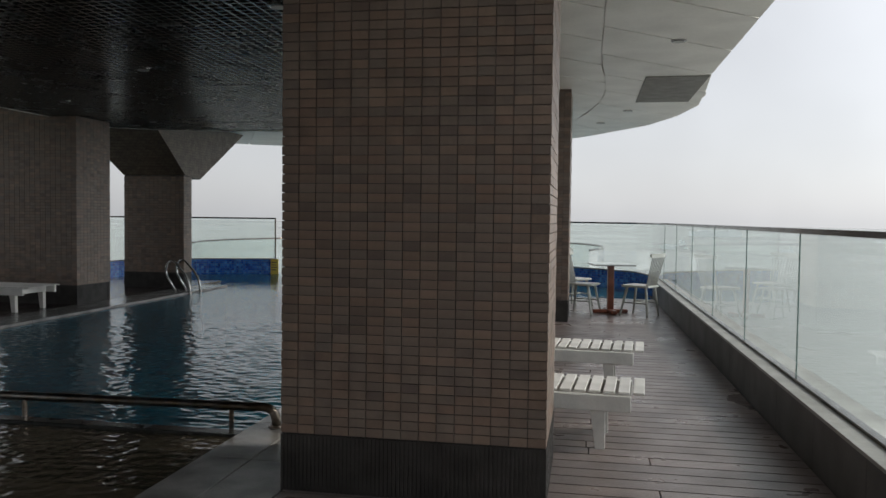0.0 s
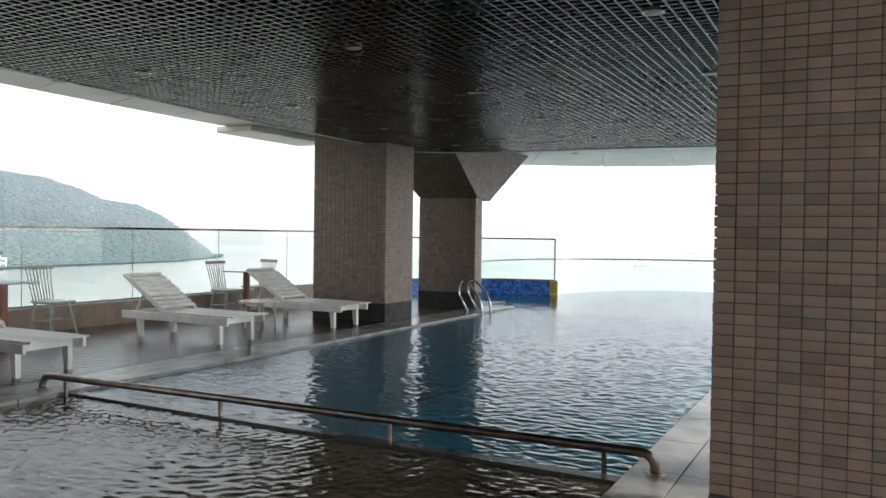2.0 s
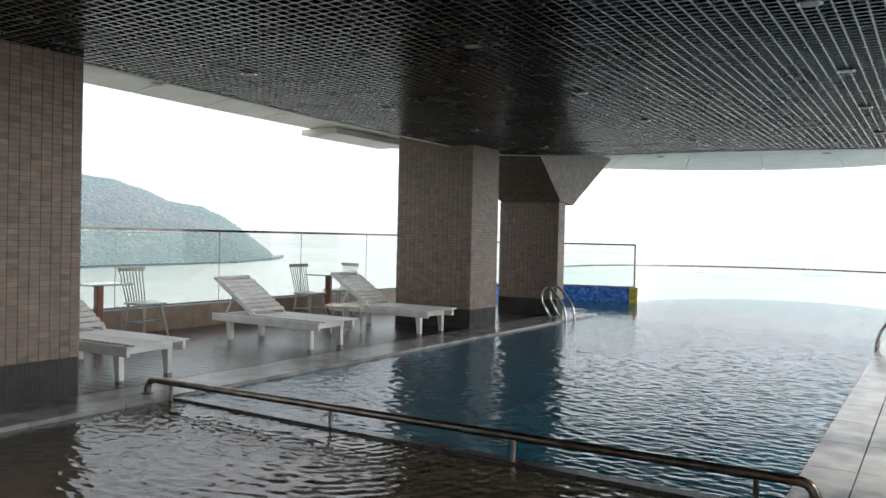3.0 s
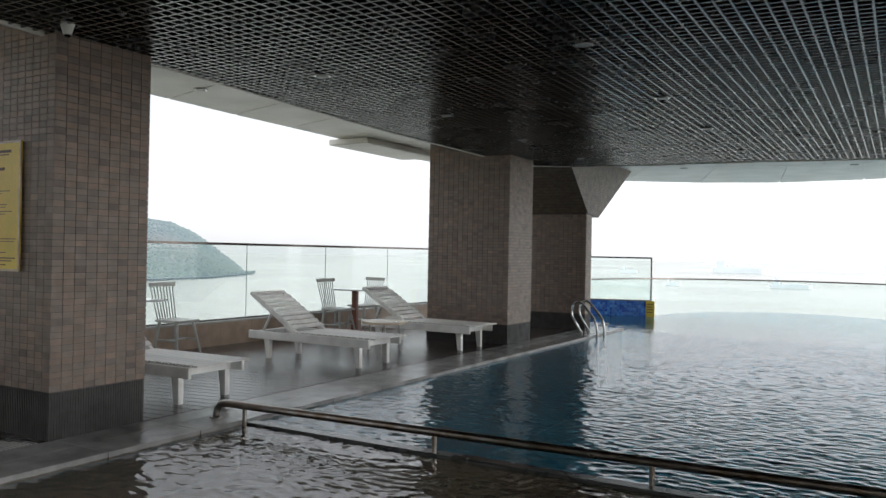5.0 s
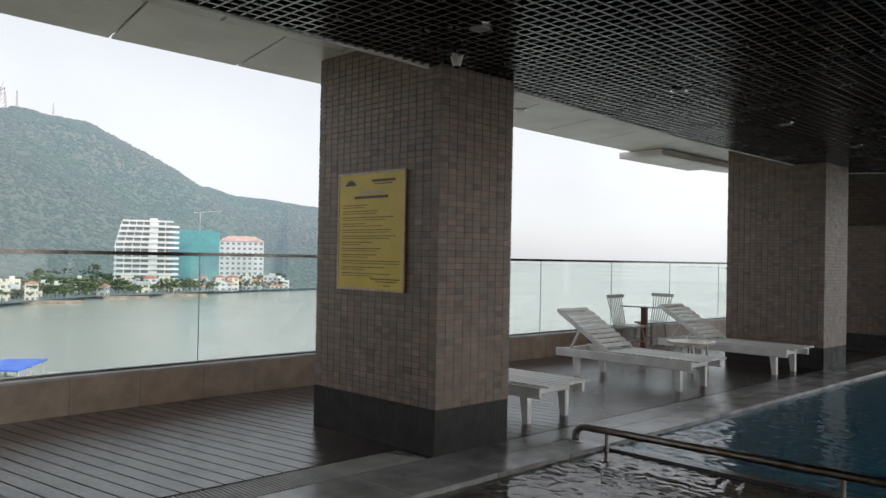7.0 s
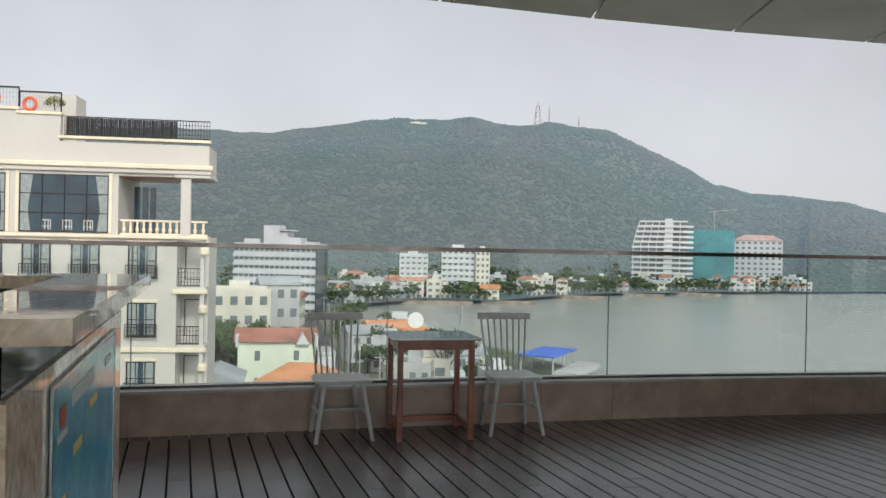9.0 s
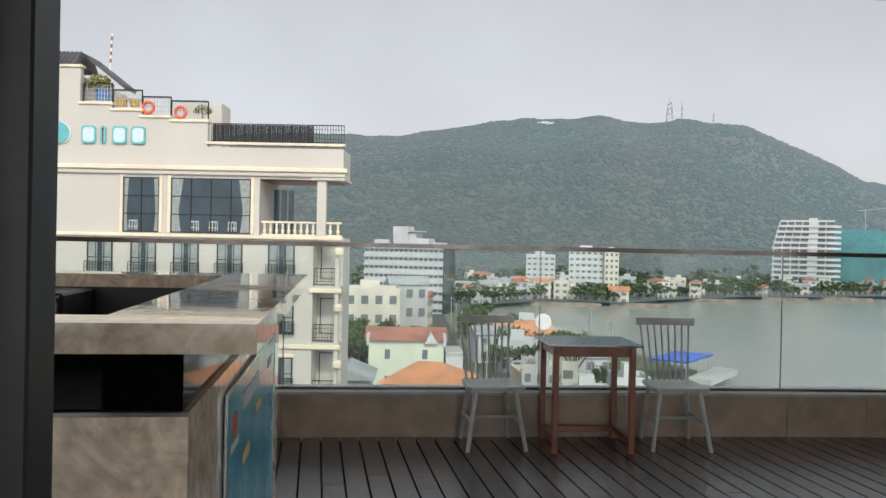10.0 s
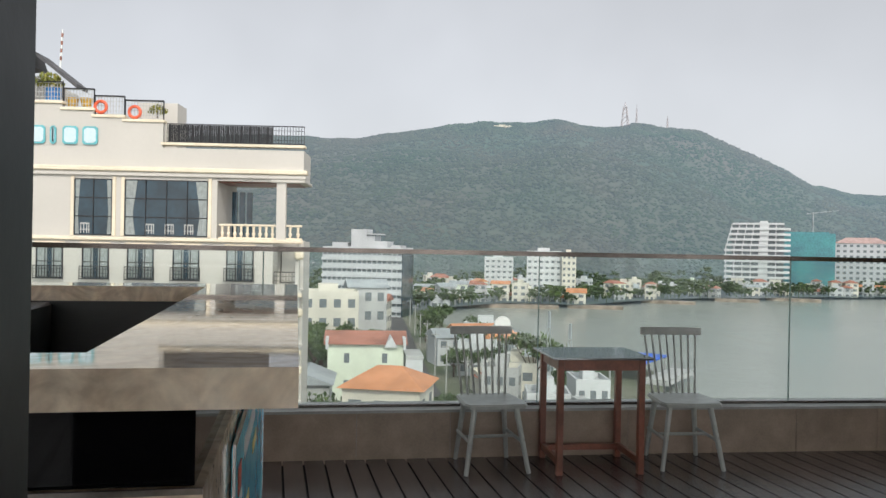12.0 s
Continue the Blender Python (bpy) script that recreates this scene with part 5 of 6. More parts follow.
part("cornice", boxm(FX - 0.2, FX + 0.28, -27.75, -7.5, 5.45, 5.72, 0.05), M_trimcream, hotel)
part("cornice", boxm(FX - 0.2, FX + 0.16, -27.65, -7.6, 5.2, 5.449, 0.03), M_stucco, hotel)
part("eave", boxm(FX - 3, FX + 0.12, -9.6, -7.62, 5.0, 5.19, 0.04), M_stucco, hotel)
part("cornice", boxm(FX - 0.1, FX + 0.2, -27.7, -7.7, 1.55, 1.76, 0.04), M_trimcream, hotel)
bm = bmesh.new()
vs = [bm.verts.new(p) for p in ((FX + 0.1, -26.8, 11.5), (FX + 0.1, -23.5, 11.5), (FX - 3, -23.5, 11.5), (FX - 3, -26.8, 11.5), (FX - 0.9, -26.4, 12.45), (FX - 0.9, -23.6, 12.45), (FX - 2.4, -23.6, 12.45), (FX - 2.4, -26.4, 12.45))]
for f in ((0, 1, 5, 4), (1, 2, 6, 5), (2, 3, 7, 6), (3, 0, 4, 7), (4, 5, 6, 7), (3, 2, 1, 0)):
    bm.faces.new([vs[k] for k in f])
roof = part("roof", bm, M_rooftile, hotel)
for k in range(12):
    f = k / 11
    ya, yb = -26.75 + 3.2 * f, -26.36 + 2.72 * f
    part("roof_rib", rod(bmesh.new(), (FX + 0.1, ya, 11.53), (FX - 0.9, yb, 12.47), 0.045, 0.045, 6), M_rooftile, hotel)
for k in range(1, 5):
    f = k / 5
    part("roof_rib", rod(bmesh.new(), (FX + 0.1 - f, -26.78 + 0.4 * f, 11.52 + 0.95 * f), (FX + 0.1 - f, -23.5 - 0.1 * f, 11.52 + 0.95 * f), 0.03, 0.03, 6), M_rooftile, hotel)
bm = bmesh.new()
vs = [bm.verts.new(p) for p in ((FX - 1.0, -23.3, 12.3), (FX - 1.0, -21.0, 10.55), (FX - 2.6, -21.0, 10.55), (FX - 2.6, -23.3, 12.3), (FX - 1.0, -23.3, 12.1), (FX - 1.0, -21.0, 10.3), (FX - 2.6, -21.0, 10.3), (FX - 2.6, -23.3, 12.1))]
for f in ((0, 1, 2, 3), (7, 6, 5, 4), (0, 4, 5, 1), (1, 5, 6, 2), (2, 6, 7, 3), (3, 7, 4, 0)):
    bm.faces.new([vs[k] for k in f])
part("roof", bm, M_rooftile, hotel)
pole = part("flagpole", rod(bmesh.new(), (FX - 2.5, -22.6, 11.5), (FX - 2.5, -22.5, 14.0), 0.06, 0.04, 8), M_pale, hotel, "thin red and white pole")
for k in range(4):
    part("red_band", rod(bmesh.new(), (FX - 2.5, -22.57 + k * 0.022, 12.2 + k * 0.46), (FX - 2.5, -22.56 + k * 0.022, 12.43 + k * 0.46), 0.066, 0.062, 8), M_redroof, pole)


def window(parent, y0, y1, z0, z1, x, cols, rows, curtain=True, frame_label=""):
    w = part("window", boxm(x - 0.05, x + 0.012, y0, y1, z0, z1), M_window, parent)
    bm = bmesh.new()
    t = 0.05
    for i in range(cols + 1):
        y = y0 + (y1 - y0) * i / cols
        box(bm, x + 0.013, x + 0.06, y - t / 2, y + t / 2, z0, z1)
    for i in range(rows + 1):
        z = z0 + (z1 - z0) * i / rows
        box(bm, x + 0.013, x + 0.055, y0, y1, z - t / 2, z + t / 2)
    part("window_frame", bm, M_iron, w)
    if curtain:
        cw = 0.15 if z1 - z0 > 2.5 else 0.40
        for s in (0, 1):
            a, b = (y0 + 0.06, y0 + (y1 - y0) * cw) if s == 0 else (y1 - (y1 - y0) * cw, y1 - 0.06)
            tie = a if s == 0 else b
            bm = bmesh.new()
            rows_c = []
            for f in (0, 0.3, 0.42, 0.7, 1):
                wd = 0.6 + 0.4 * abs(f - 0.38) / 0.62 if z1 - z0 > 2.5 else 1.0
                rows_c.append([bm.verts.new((x + 0.03 + 0.015 * (k % 2), tie + ((a + (b - a) * k / 8) - tie) * wd, z0 + 0.05 + (z1 - z0 - 0.1) * f)) for k in range(9)])
            for p, q in zip(rows_c, rows_c[1:]):
                for k in range(8):
                    bm.faces.new((p[k], p[k + 1], q[k + 1], q[k]))
            part("curtain", bm, M_curtain, w)
    return w


window(hotel, -20.55, -18.45, 1.85, 5.0, FX, 2, 3)
window(hotel, -17.75, -13.1, 1.85, 5.0, FX, 4, 3)
for a, b in ((-20.75, -20.56), (-18.44, -18.25), (-17.95, -17.76), (-13.09, -12.9)):
    part("window_surround", boxm(FX - 0.02, FX + 0.1, a, b, 1.8, 5.15, 0.02), M_trimcream, hotel)
for y0, y1 in ((-20.2, -19.7), (-16.6, -16.1), (-15.5, -15.0), (-14.4, -13.9)):
    bm = bmesh.new()
    for s in (y0, (y0 * 2 + y1) / 3, (y0 + y1 * 2) / 3, y1 - 0.05):
        box(bm, FX + 0.02, FX + 0.03, s, s + 0.05, 1.95, 2.5)
    box(bm, FX + 0.031, FX + 0.04, y0, y1, 2.46, 2.53)
    box(bm, FX + 0.031, FX + 0.04, y0 - 0.03, y1 + 0.03, 2.12, 2.17)
    part("window_chair", bm, M_lattice, hotel, "pale slatted chair behind the glass")
balustrade(hotel, -12.5, -9.3, FX - 0.2, 1.77)
balustrade(hotel, -8.7, -7.8, FX - 0.2, 1.77)
part("loggia_ceiling", boxm(FX - 3.2, FX - 0.36, -12.6, -8.0, 4.98, 5.04), M_redwood, hotel, "red-brown wooden loggia ceiling")
for k, y in enumerate((-12.3, -11.9, -11.5)):
    part("folding_door", boxm(FX - 2.6 - 0.2 * k, FX - 2.4 - 0.2 * k, y, y + 0.3, 1.78, 4.6), M_window, hotel)
for fl in range(7):
    zb = 1.25 - 3.28 * fl
    cols = ((-22.6, -21.15), (-20.05, -18.6), (-17.55, -16.1), (-15.0, -13.55), (-12.0, -10.5))
    for y0, y1 in cols:
        if fl > 3 and y0 < -15:
            continue
        window(hotel, y0, y1, zb - 1.85, zb, FX, 3, 2)
        part("window_hood", boxm(FX, FX + 0.1, y0 - 0.12, y1 + 0.12, zb + 0.02, zb + 0.2, 0.02), M_trimcream, hotel)
        lattice_rail(hotel, y0 - 0.1, y1 + 0.1, FX + 0.22, zb - 1.95, 0.8, M_iron)
    window(hotel, -9.2, -8.3, zb - 2.0, zb + 0.1, FX - 1.72, 1, 1, False)
    lattice_rail(hotel, -9.35, -8.15, FX - 0.2, zb - 2.35, 1.05, M_iron)
    part("floor_slab", boxm(FX - 1.69, FX - 0.02, -9.39, -7.8, zb - 2.55, zb - 2.36), M_stucco, hotel)
    part("band", boxm(FX - 0.1, FX + 0.14, -12.6 if fl else -9.6, -7.7, zb - 2.75, zb - 2.5, 0.03), M_trimcream, hotel)
    part("bracket", boxm(FX - 0.3, FX + 0.3, -8.15, -7.65, zb - 0.6, zb - 0.1, 0.12), M_trimcream, hotel)
lattice_rail(hotel, -15.5, -7.75, FX - 0.1, 7.16, 1.1, M_iron)
slat = part("screen_slat", boxm(-0.01, 0.01, 0, 0.085, 7.2, 8.2), M_iron, hotel)
slat.matrix_basis = pose(FX - 0.17, -15.45, 0)
for i in range(1, 60):
    share("screen_slat", slat.data, hotel, pose(FX - 0.17, -15.45 + 5.9 * i / 60, 0))
for (y0, y1, zt) in ((-23.1, -21.4, 9.36), (-21.36, -19.65, 9.01), (-19.61, -17.95, 8.64), (-17.91, -15.75, 8.43)):
    lattice_rail(hotel, y0, y1, FX - 0.3, zt, 1.1, M_lattice, "lattice_fence")
    bm = bmesh.new()
    box(bm, FX - 0.27, FX - 0.2, y0, y1, zt + 1.08, zt + 1.14)
    for yy in (y0, y1):
        box(bm, FX - 0.27, FX - 0.2, yy - 0.03, yy + 0.03, zt, zt + 1.1)
    part("fence_frame", bm, M_iron, hotel)
part("stair_house", boxm(FX - 4.9, FX - 3, -18.2, -15.8, 6.86, 9.9), M_stucco, hotel)
for y, z, r in ((-19.25, 9.1, 0.32), (-17.35, 8.85, 0.32)):
    bm = bmesh.new()
    tube(bm, [(FX - 0.14, y + r * math.cos(2 * math.pi * k / 16), z + r * math.sin(2 * math.pi * k / 16)) for k in range(17)], 0.09, 8)
    part("life_ring", bm, M_orange, hotel, "orange life ring hung on the fence")
barrel = thing("blue_barrel", pose(FX - 1.0, -22.3, 9.3), "blue plastic barrel on the hotel roof terrace", "barrel")
part("drum", rod(bmesh.new(), (0, 0, 0), (0, 0, 0.95), 0.42, 0.45, 16), M_blue, barrel)
part("hoop", rod(bmesh.new(), (0, 0, 0.5), (0, 0, 0.56), 0.46, 0.46, 16), M_blue, barrel)
for y in (-21.2, -20.4):
    pot = thing("ochre_pot", pose(FX - 1.0, y, 9.2), "ochre plant pot on the roof terrace", "plant pot")
    part("pot", rod(bmesh.new(), (0, 0, 0), (0, 0, 0.45), 0.25, 0.35, 12), M_ochre, pot)
    part("rim", rod(bmesh.new(), (0, 0, 0.45), (0, 0, 0.5), 0.38, 0.38, 12), M_ochre, pot)


def shrub(name, loc, r, label, count=260, seed=1, leaf=None):
    rg = random.Random(seed)
    bm = bmesh.new()
    for i in range(count):
        v = Vector((rg.gauss(0, 1), rg.gauss(0, 1), rg.gauss(0, 1))).normalized() * r * rg.uniform(0.5, 1.05)
        v.z = abs(v.z) * 0.9
        q = Euler((rg.uniform(0, 6), rg.uniform(0, 6), rg.uniform(0, 6))).to_matrix()
        s = r * rg.uniform(0.1, 0.2)
        bm.faces.new([bm.verts.new(v + q @ Vector(p) * s) for p in ((-1, 0, 0), (0, -0.5, 0), (1, 0, 0), (0, 0.5, 0))])
    t = thing(name, Matrix.Translation(loc), label, "shrub", "roof shrubs")
    part("leaves", bm, leaf or M_foliage, t)
    part("stem", rod(bmesh.new(), (0, 0, -0.3), (0, 0, r * 0.5), 0.06, 0.03, 6), M_trunk, t)
    return t


M_leafy = mat("yellow_green_leaves", (0.22, 0.23, 0.04), 0.7, 0, 0.3, 2, 12, 0.0, random_by=("island", [(0.6, 0.7, 0.6), (1, 1, 1), (1.4, 1.2, 1.0)]))
shrub("roof_shrub", (FX - 0.75, -22.45, 10.3), 0.85, "yellow-green leafy shrub on the hotel's roof terrace", leaf=M_leafy)
shrub("roof_shrub", (FX - 0.6, -16.2, 8.9), 0.55, "yellow-green leafy shrub on the hotel's roof terrace", seed=2, leaf=M_leafy)

M_palesign = mat("pale_blue_sign_face", (0.55, 0.68, 0.72), 0.4, 0, 0.06)
# wall sign: plain teal shapes in place of a logo and its letters
sign = thing("wall_sign", pose(FX + 0.02, 0, 0), "teal shapes with white rims fixed to the hotel wall", "sign")


def round_shape(pts, x0, x1, material, name):
    bm = bmesh.new()
    lo = [bm.verts.new((x0, y, z)) for y, z in pts]
    hi = [bm.verts.new((x1, y, z)) for y, z in pts]
    bm.faces.new(hi)
    bm.faces.new(lo[::-1])
    for i in range(len(pts)):
        j = (i + 1) % len(pts)
        bm.faces.new((lo[i], lo[j], hi[j], hi[i]))
    bmesh.ops.recalc_face_normals(bm, faces=bm.faces)
    return part(name, bm, material, sign)


heart = [(-26.0, 7.05), (-26.0, 8.75)] + [(-25.4 - 0.6 * math.cos(math.pi * k / 8), 8.7 + 0.55 * math.sin(math.pi * k / 8)) for k in range(1, 8)] + [(-24.8, 8.7), (-24.8, 8.15), (-24.3, 8.15)] + [(-24.35 + 0.62 * math.sin(math.pi * k / 8), 7.52 + 0.6 * math.cos(math.pi * k / 8)) for k in range(1, 9)] + [(-25.85, 6.92)]
round_shape([(y * 1.0 + (y + 24.9) * 0.06, z + (z - 8) * 0.06) for y, z in heart], 0.03, 0.08, M_pale, "rim")
round_shape(heart, 0.085, 0.16, M_teal, "emblem")
for y0, y1 in ((-23.05, -22.2), (-21.95, -21.6), (-21.25, -20.4), (-20.15, -19.3)):
    c = 0.12
    pts = [(y0 + c, 6.92), (y1 - c, 6.92), (y1, 6.92 + c), (y1, 7.95 - c), (y1 - c, 7.95), (y0 + c, 7.95), (y0, 7.95 - c), (y0, 6.92 + c)]
    round_shape(pts, 0.03, 0.09, M_teal, "bar")
    e = 0.1
    round_shape([(y + (e if y < (y0 + y1) / 2 else -e), z + (e if z < 7.4 else -e)) for y, z in pts], 0.092, 0.11, M_palesign, "bar_face")


def block(name, x, y, w, d, h, base, yaw, label, wall, floors, bays, roofkind="flat", roofmat=None, band=None, category="building", group="", open_w=0.5, open_h=0.45, pitch=0.24):
    """A house or block facing +x in its own frame: w across, d deep, with windows floor by floor."""
    t = thing(name, pose(x, y, base, 0, 0, yaw), label, category, group)
    part("wall", boxm(-d, 0, -w / 2, w / 2, 0, h), wall, t)
    fh = h / floors
    me = None
    fr = None
    ww = w / bays * open_w
    wh = fh * open_h
    for f in range(floors):
        for b in range(bays):
            yy = -w / 2 + (b + 0.5) * w / bays
            m = pose(0, yy, fh * f + fh * 0.3)
            if me is None:
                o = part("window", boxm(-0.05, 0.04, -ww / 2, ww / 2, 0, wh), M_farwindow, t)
                me = o.data
                o.matrix_basis = m
            else:
                share("window", me, t, m)
        if band:
            part("balcony_band", boxm(0, band, -w / 2 - 0.1, w / 2 + 0.1, fh * (f + 1) - fh * 0.34, fh * (f + 1) - 0.02), wall, t)
    sb = max(2, int(d / (w / bays)))
    for f in range(floors):
        for b in range(min(sb, 5)):
            xx = -d + (b + 0.5) * d / min(sb, 5)
            m = pose(xx, w / 2, fh * f + fh * 0.3, 0, 0, 90)
            share("window", me, t, m)
    if roofkind == "flat":
        bm = bmesh.new()
        for a, b, c, e in ((-d, 0, -w / 2, -w / 2 + 0.25), (-d, 0, w / 2 - 0.25, w / 2), (-0.25, 0, -w / 2 + 0.25, w / 2 - 0.25), (-d, -d + 0.25, -w / 2 + 0.25, w / 2 - 0.25)):
            box(bm, a, b, c, e, h, h + 0.8)
        part("parapet", bm, wall, t)
        part("roof_box", boxm(-d * 0.75, -d * 0.4, -w * 0.2, w * 0.15, h, h + 2.4), wall, t)
    else:
        e = 0.6
        rh = min(w, d) * pitch
        bm = bmesh.new()
        b0 = [bm.verts.new(p) for p in ((e, -w / 2 - e, h), (e, w / 2 + e, h), (-d - e, w / 2 + e, h), (-d - e, -w / 2 - e, h))]
        ins = min(w, d) * 0.42 if roofkind == "hip" else 0.0
        if w >= d:
            r = [bm.verts.new((-d / 2, -w / 2 - e + ins, h + rh)), bm.verts.new((-d / 2, w / 2 + e - ins, h + rh))]
            fs = ((b0[0], b0[1], r[1], r[0]), (b0[1], b0[2], r[1]), (b0[2], b0[3], r[0], r[1]), (b0[3], b0[0], r[0]))
        else:
            r = [bm.verts.new((e - ins, 0, h + rh)), bm.verts.new((-d - e + ins, 0, h + rh))]
            fs = ((b0[0], b0[1], r[0]), (b0[1], b0[2], r[1], r[0]), (b0[2], b0[3], r[1]), (b0[3], b0[0], r[0], r[1]))
        for f in fs:
            bm.faces.new(f)
        bm.faces.new(b0[::-1])
        bmesh.ops.recalc_face_normals(bm, faces=bm.faces)
        part("roof", bm, roofmat or M_redroof, t)
    return t


G = SEA + 1.6
blk = block("apartment_block", -300, -20.3, 31, 16, 25.2, G - 0.2, -14, "long grey-white block with eight banded storeys below the hill", M_hazewall, 8, 16, band=0.9, open_w=0.8)
part("stair_tower", boxm(-8, -0.5, -4.5, 1.5, 25.2, 32.6), M_hazewall, blk)
for a, b, c in ((-12, -6, 27.6), (1.51, 4.5, 30.2), (4.52, 9.5, 28.2), (11, 14.5, 26.8)):
    part("roof_room", boxm(-9, -0.8, a, b, 25.2, c), M_hazewall, blk)
part("roof_canopy", boxm(-8, 0.2, 1.6, 6.5, 30.6, 31.0), M_hazewall, blk)
part("end_wall", boxm(-15.5, 0.95, 15.62, 15.9, 0, 25), M_window, blk, "dark glazed end wall")


def curved_tower(x, y, w, h, base):
    t = thing("round_tower", pose(x, y, base, 0, 0, -25), "white tower with curved balcony bands on every storey", "tower")
    fl = 13
    fh = h / fl
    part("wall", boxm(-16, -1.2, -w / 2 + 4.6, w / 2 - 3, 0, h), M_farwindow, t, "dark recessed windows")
    for f in range(fl):
        cut = max(0, f - 8) * 0.9
        pts = [(-17, -w / 2 + cut), (0, -w / 2 + cut)] + [(-7 + 8.0 * math.cos(a), w / 2 - 7 + 8.0 * math.sin(a)) for a in np.linspace(-0.2, 1.9, 8)] + [(-17, w / 2)]
        part("balcony_band", slab(pts, fh * f, fh * f + fh * 0.42), M_whitewall, t)
        for k in range(7):
            yy = -w / 2 + cut + 1 + k * (w - cut - 9) / 6
            part("fin", boxm(-1.6, -0.4, yy - 0.3, yy + 0.3, fh * f + fh * 0.42, fh * (f + 1)), M_whitewall, t)
    part("stair_core", boxm(-12, -0.2, 2, 7, 0, h + 2.5), M_whitewall, t)
    part("roof_slab", slab([(-16, -w / 2 + 5), (0, -w / 2 + 5), (0, w / 2 - 3), (-16, w / 2 - 3)], h, h + 1.2), M_whitewall, t)
    return t


curved_tower(-521, 226, 40, 46.5, G - 1)
net = thing("netted_building", pose(-545, 270, G, 0, 0, -25), "unfinished building wrapped in green scaffold netting", "building site")
part("netting", boxm(-20, 0, -20, 20, 3, 41, 0.2), M_netting, net)
part("slab", boxm(-19, -1, -19, 19, 0, 3), M_greywall, net)
part("top_slab", boxm(-19, -1, -18, 16, 41, 42), M_netting, net)
bm = bmesh.new()
rod(bm, (-8, 6, 41), (-8, 6, 56), 0.5, 0.5, 4)
rod(bm, (-8, 2, 55), (-8, 22, 57), 0.35, 0.25, 4)
part("crane", bm, M_greyroof, net)
block("red_roofed_block", -560, 320, 34, 18, 35, G, -28, "pale block with red hipped roof paled by painted haze near the shore", M_hazewall, 9, 8, "hip", M_hazeroof)
block("shore_block", -404, 65.3, 17.5, 14, 24.6, G, -10, "grey and white apartment block with beige end", M_whitewall, 8, 6, band=0.6)
block("shore_block_beige", -399, 77, 7, 14, 24, G, -10, "narrow beige end block beside the apartments", M_creamwall, 8, 3)
block("white_villa", -420, 44, 15, 12, 14, G + 7, -5, "stepped white villa on the slope", M_whitewall, 5, 5, band=0.6)
gh = block("green_house", -120, -8.0, 11.0, 9, 11.7, G, 4, "pale green three-storey house with red tiled roof", M_greenwall, 3, 2, "gable", M_redroof, open_w=0.14, open_h=0.36, pitch=0.17)
part("annex", boxm(-8, -0.6, 5.85, 8.4, 0, 9.4), M_whitewall, gh)
part("annex_parapet", boxm(-8, -0.5, 5.86, 8.5, 9.4, 10.0, 0.05), M_greywall, gh)
bm = bmesh.new()
vs = [bm.verts.new(p) for p in ((0.7, 2.6, 11.3), (0.7, 4.6, 11.3), (0.7, 3.6, 12.9), (-3, 2.6, 11.3), (-3, 4.6, 11.3), (-3, 3.6, 12.9))]
for f in ((0, 1, 2), (5, 4, 3), (0, 2, 5, 3), (1, 4, 5, 2), (0, 3, 4, 1)):
    bm.faces.new([vs[k] for k in f])
part("gable_dormer", bm, M_whitewall, gh)
for s in (-1, 1):
    part("verge_wall", boxm(-9.4, 0.6, s * 5.6 - 0.2, s * 5.6 + 0.2, 11.0, 12.6), M_whitewall, gh)
oh = block("orange_house", -92, -4.7, 8.8, 8.5, 10.2, G, -12, "low house with bright orange hipped tile roof", M_creamwall, 2, 3, "hip", M_orangeroof)
block("cream_house", -200, -21.5, 14, 12, 14.0, G, 8, "plain cream three-storey house", M_creamwall, 3, 4, "flat")
block("cream_house_red_roof", -230, -12.7, 8, 8, 10.5, G, -10, "cream house with a small red tiled roof", M_creamwall, 3, 3, "gable", M_redroof)
block("grey_gabled_house", -215, -13, 10, 9, 15, G, 12, "grey house with dark gabled roof", M_greywall, 3, 3, "gable", M_greyroof)
block("low_shed", -104, -14.6, 6, 9, 8.5, G, 3, "low shed with pale metal roof", M_greywall, 1, 2, "gable", M_greyroof)
block("tiled_cottage", -100, -20, 7, 9, 10.5, G, 3, "cottage with weathered tile roof by the hotel", M_creamwall, 2, 2, "gable", M_redroof)

# scattered houses along the shore and up the slope
rg = random.Random(11)
walls = [(M_whitewall, "white"), (M_creamwall, "cream"), (M_whitewall, "white"), (M_greywall, "grey"), (M_greenwall, "pale green")]
roofs = [("hip", M_redroof, "red tiled roof"), ("flat", None, "flat roof"), ("gable", M_orangeroof, "orange tiled roof"), ("flat", None, "flat roof"), ("gable", M_greyroof, "grey metal roof"), ("hip", M_redroof, "red tiled roof")]
for i in range(135):
    az = rg.uniform(58, 96) if i < 62 or i > 66 else rg.uniform(55, 60)
    f = 0.01 + 0.2 * rg.random() ** 1.5 if az > 58 else 0.02
    x, y, z = hill_pt(az, f)
    if abs(math.degrees(math.atan2(-x - 4, y + 0.6)) - 66) < 3.2 and f < 0.12 and rg.random() < 0.6:
        continue
    wl_, wn_ = rg.choice(walls)
    rk, rm, rn_ = rg.choice(roofs)
    st = rg.choice((1, 2, 2, 3))
    wd = rg.uniform(6, 11.5) if i < 66 else rg.uniform(5, 9)
    block("shore_house", x, y, wd, rg.uniform(6, 9), st * 3.1, min(z, SEA + 40) - 1.0, az - 90 + rg.uniform(-25, 25), "%s %d-storey house with %s on the shore" % (wn_, st, rn_), wl_, st, max(2, int(wd / 3.2)), rk, rm, group="shore houses")
